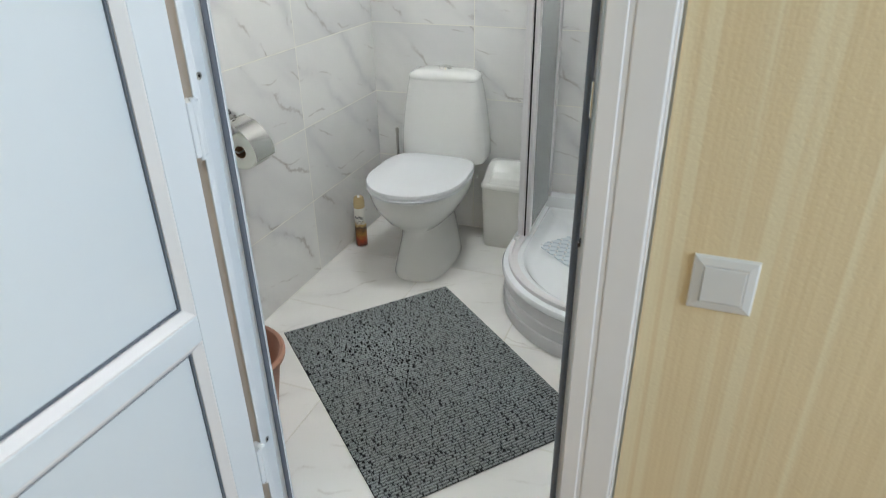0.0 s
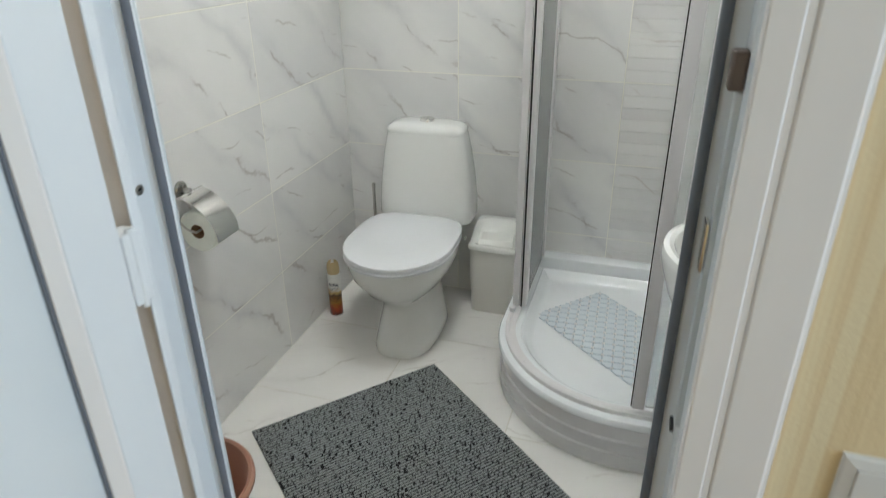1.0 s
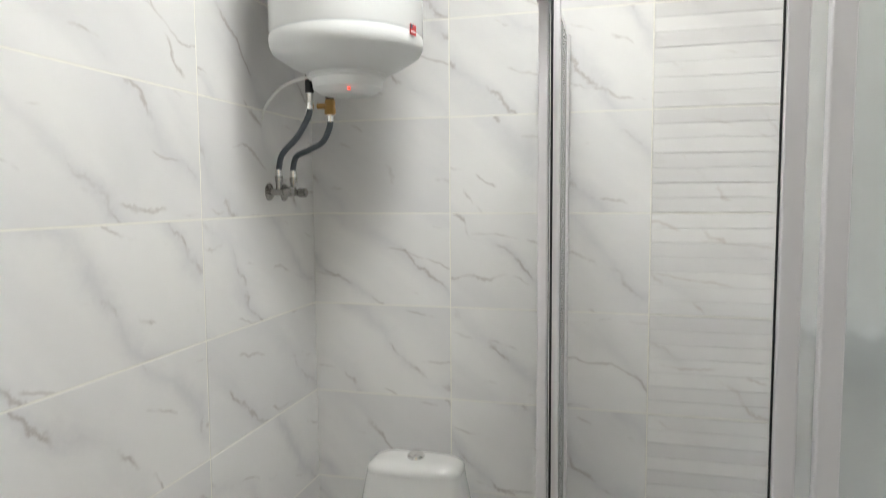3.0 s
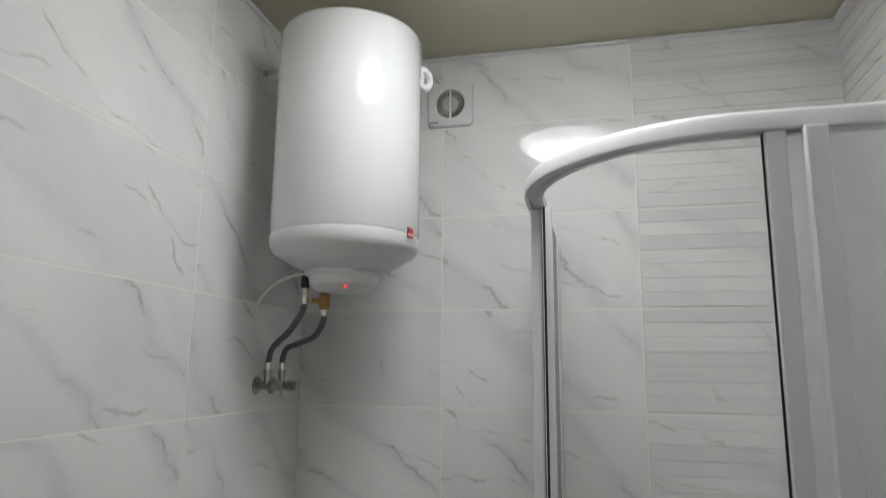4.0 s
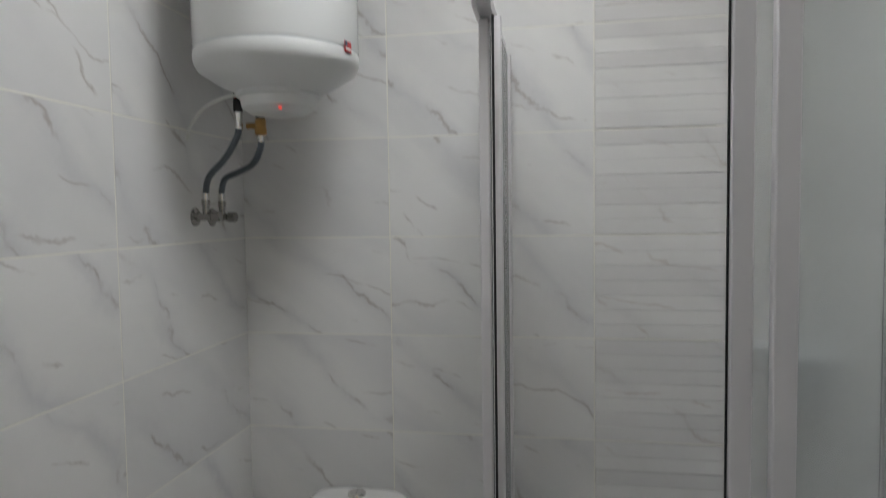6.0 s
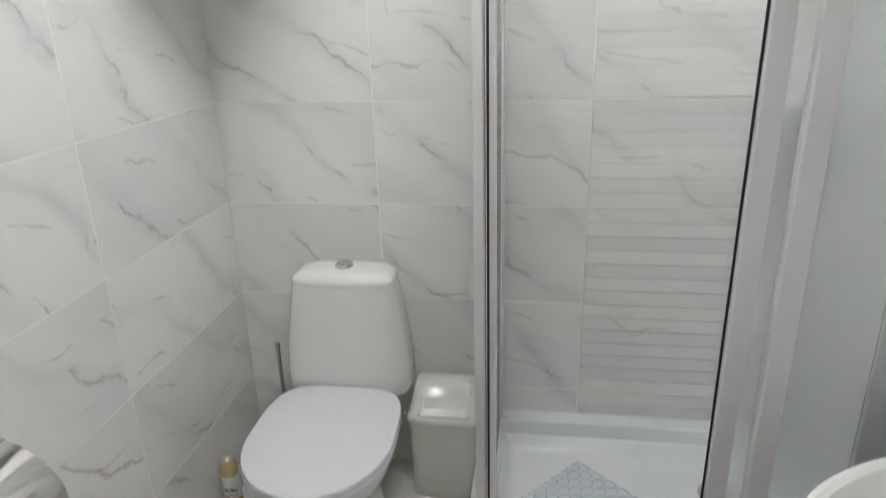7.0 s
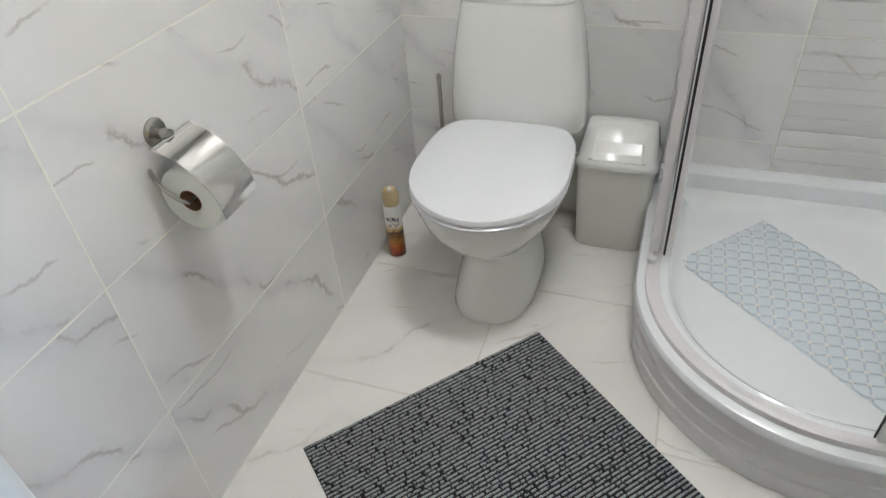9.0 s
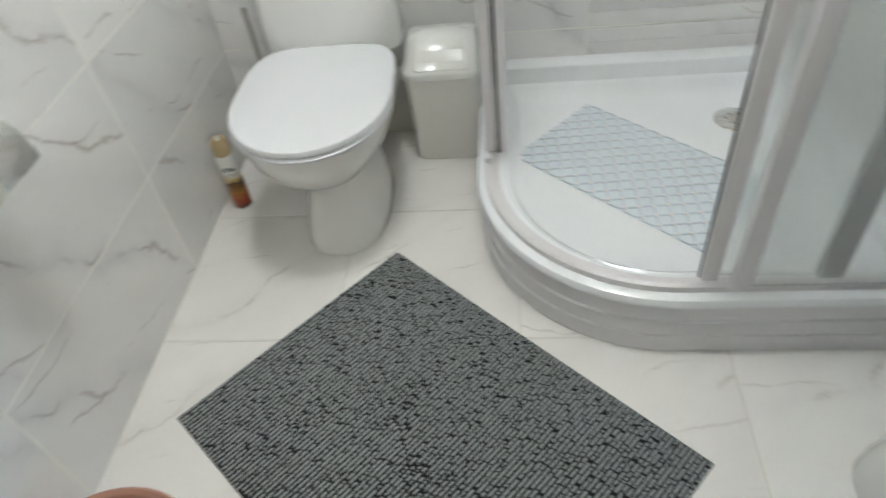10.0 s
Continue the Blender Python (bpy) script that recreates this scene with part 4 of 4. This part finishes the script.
part("coupling", lathe([(0.008, 1.851), (0.011, 1.849), (0.011, 1.826), (0.008, 1.820)], 8, P1[0] - HXc, P1[1] - HYc), CHROME, heater)

# wall valves and hoses
VALVES = [(-0.288, 1.590), (-0.200, 1.588)]
valve_things = []
for vy, vz in VALVES:
    v_ = thing("angle_valve", pose(0, vy, vz), "small chrome angle valve on the tiled wall", "valve", group="heater valves")
    part("escutcheon", tube([(0.0005, 0, -0.006), (0.004, 0, -0.006), (0.008, 0, -0.006)], [0.026, 0.025, 0.016], 24), VALVE, v_, smooth=True)
    bm = tube([(0.006, 0, -0.006), (0.050, 0, -0.006)], 0.0105, 14)
    add_tube(bm, [(0.034, 0, -0.006), (0.034, 0, 0.022), (0.034, 0, 0.0225), (0.034, 0, 0.040)], [0.009, 0.009, 0.0115, 0.0115], 12)
    part("valve_body", bm, VALVE, v_, smooth=True)
    part("valve_knob", tube([(0.050, 0, -0.006), (0.054, 0, -0.006), (0.074, 0, -0.006), (0.077, 0, -0.006)], [0.010, 0.0145, 0.0145, 0.011], 12), VALVE, v_, smooth=True)
    valve_things.append(v_)
hoses = [[(P1[0], P1[1], 1.826), (P1[0] - 0.004, P1[1], 1.79), (0.125, -0.344, 1.735), (0.065, -0.320, 1.690), (0.036, -0.289, 1.652), (0.034, -0.288, 1.626)],
         [(P2[0], P2[1], 1.795), (P2[0] - 0.002, P2[1], 1.762), (0.178, -0.298, 1.722), (0.110, -0.245, 1.705), (0.052, -0.210, 1.690), (0.034, -0.200, 1.655), (0.034, -0.200, 1.626)]]
for ctrl in hoses:
    h_ = thing("supply_hose", pose(*ctrl[0]), "braided grey flexible hose from heater to wall valve", "hose", group="heater hoses")
    pts = [p - Vector(ctrl[0]) for p in curve_points(ctrl, 10)]
    part("braid", tube(pts, 0.0085, 12), HOSE, h_, smooth=True)
    part("ferrule", tube([pts[-1] + Vector((0, 0, 0.022)), pts[-1]], 0.0105, 12), CHROME, h_, smooth=True)
    part("ferrule", tube([pts[0], pts[0] + Vector((0, 0, -0.020))], 0.0105, 12), CHROME, h_, smooth=True)
cable = thing("heater_cable", pose(0.20, -0.40, 1.88), "thin white mains cable of the water heater", "cable")
pts = [p - Vector((0.20, -0.40, 1.88)) for p in curve_points([(0.20, -0.40, 1.885), (0.15, -0.40, 1.876), (0.08, -0.36, 1.862), (0.02, -0.33, 1.82), (0.004, -0.32, 1.79)], 8)]
part("cord", tube(pts, 0.004, 8), CABLE, cable, smooth=True)

# ---- extractor fan ----
fan = thing("extractor_fan", pose(0.497, -0.0005, 2.496), "square white extractor fan with a round slatted grille", "fan")
bm = bmesh.new()


def fan_ring(r, y, n=48, square=False):
    out = []
    for k in range(n):
        a = 2 * math.pi * (k + 0.5) / n
        c_, s_ = math.cos(a), math.sin(a)
        q = r / max(abs(c_), abs(s_)) if square else r
        out.append((q * c_, y, q * s_))
    return out


add_rings(bm, [fan_ring(0.075, 0.0, square=True), fan_ring(0.076, -0.002, square=True), fan_ring(0.075, -0.014, square=True), fan_ring(0.072, -0.017, square=True), fan_ring(0.051, -0.018), fan_ring(0.049, -0.016), fan_ring(0.048, -0.003)])
part("fan_plate", bm, TRIM, fan)
for k in range(30):
    q = 2 * math.pi * k / 30
    fin = part("fin", box((0.0255, -0.0135, -0.0013), (0.0480, -0.006, 0.0013), 0.0005, 1), FINGREY, fan)
    fin.matrix_local = Matrix.Rotation(q, 4, 'Y')
hub = part("hub", lathe([(0.0265, 0.004), (0.0270, 0.0125), (0.0255, 0.0145), (0.008, 0.0150)], 36), FINGREY, fan, "pale round hub of the grille", smooth=True)
hub.matrix_local = Matrix.Rotation(radians(90), 4, 'X')
part("grille_bar", box((-0.003, -0.0165, -0.0485), (0.003, -0.0045, 0.0485), 0.001, 1), TRIM, fan)
# flat dark sheet stands in for the unlit opening behind the fins
part("duct_shade", box((-0.046, -0.0042, -0.046), (0.046, -0.0032, 0.046)), BROWNKEEP, fan)
part("maker_bar", box((-0.066, -0.0180, -0.064), (-0.040, -0.0172, -0.061)), DARKPRINT, fan)

# ---- ceiling light ----
light = thing("ceiling_light", pose(0.84, -0.874, H), "round flat white ceiling light, switched on", "ceiling light")
part("mount", lathe([(0.19, -0.0005), (0.205, -0.002), (0.207, -0.018), (0.203, -0.022), (0.05, -0.022)], 64), TRIM, light, smooth=True)
part("diffuser", lathe([(0.205, -0.0225), (0.207, -0.030), (0.200, -0.048), (0.170, -0.066), (0.115, -0.079), (0.05, -0.084), (0.01, -0.085)], 64), GLOW, light, "lit white diffuser", smooth=True)

# ---- tiles, last ----
tile_wall(wall_back, [0.0, 0.472, 1.077, W], lambda u, z: pose(u, 0.006, z), lambda u: u > 1.08)
tile_wall(wall_left, [Y_IN, -1.245, -0.613, 0.0], lambda u, z: pose(-0.006, u, z, 0, 0, 90), lambda u: False)
tile_wall(wall_right, [Y_IN, -1.2, -0.6, 0.0], lambda u, z: pose(W + 0.006, u, z, 0, 0, -90), lambda u: True)
for a, b in ((0.0, DL - 0.004), (DR + 0.004, W)):
    for z0, z1 in zip(ROWS_Z, ROWS_Z[1:]):
        lay_tile("wall", b - a, z1 - z0, TILE, pose((a + b) / 2, Y_IN - 0.006, (z0 + z1) / 2, 0, 0, 180), wall_door)
lay_tile("wall", DR - DL + 0.008, H - 2.115, TILE, pose((DL + DR) / 2, Y_IN - 0.006, (H + 2.115) / 2, 0, 0, 180), wall_door)
lay_tile("wall", DR - DL + 0.008, 2.115 - HEAD, TILE, pose((DL + DR) / 2, Y_IN - 0.006, (HEAD + 2.115) / 2, 0, 0, 180), wall_door)
FXS, FYS = [0.0, 0.420, 0.868, 1.316, W], [-1.785, -1.305, -0.857, -0.409, 0.0]
for a, b in zip(FXS, FXS[1:]):
    for c0, c1 in zip(FYS, FYS[1:]):
        lay_tile("floor", b - a, c1 - c0, FLOOR_TILE, pose((a + b) / 2, (c0 + c1) / 2, 0.0), floor)
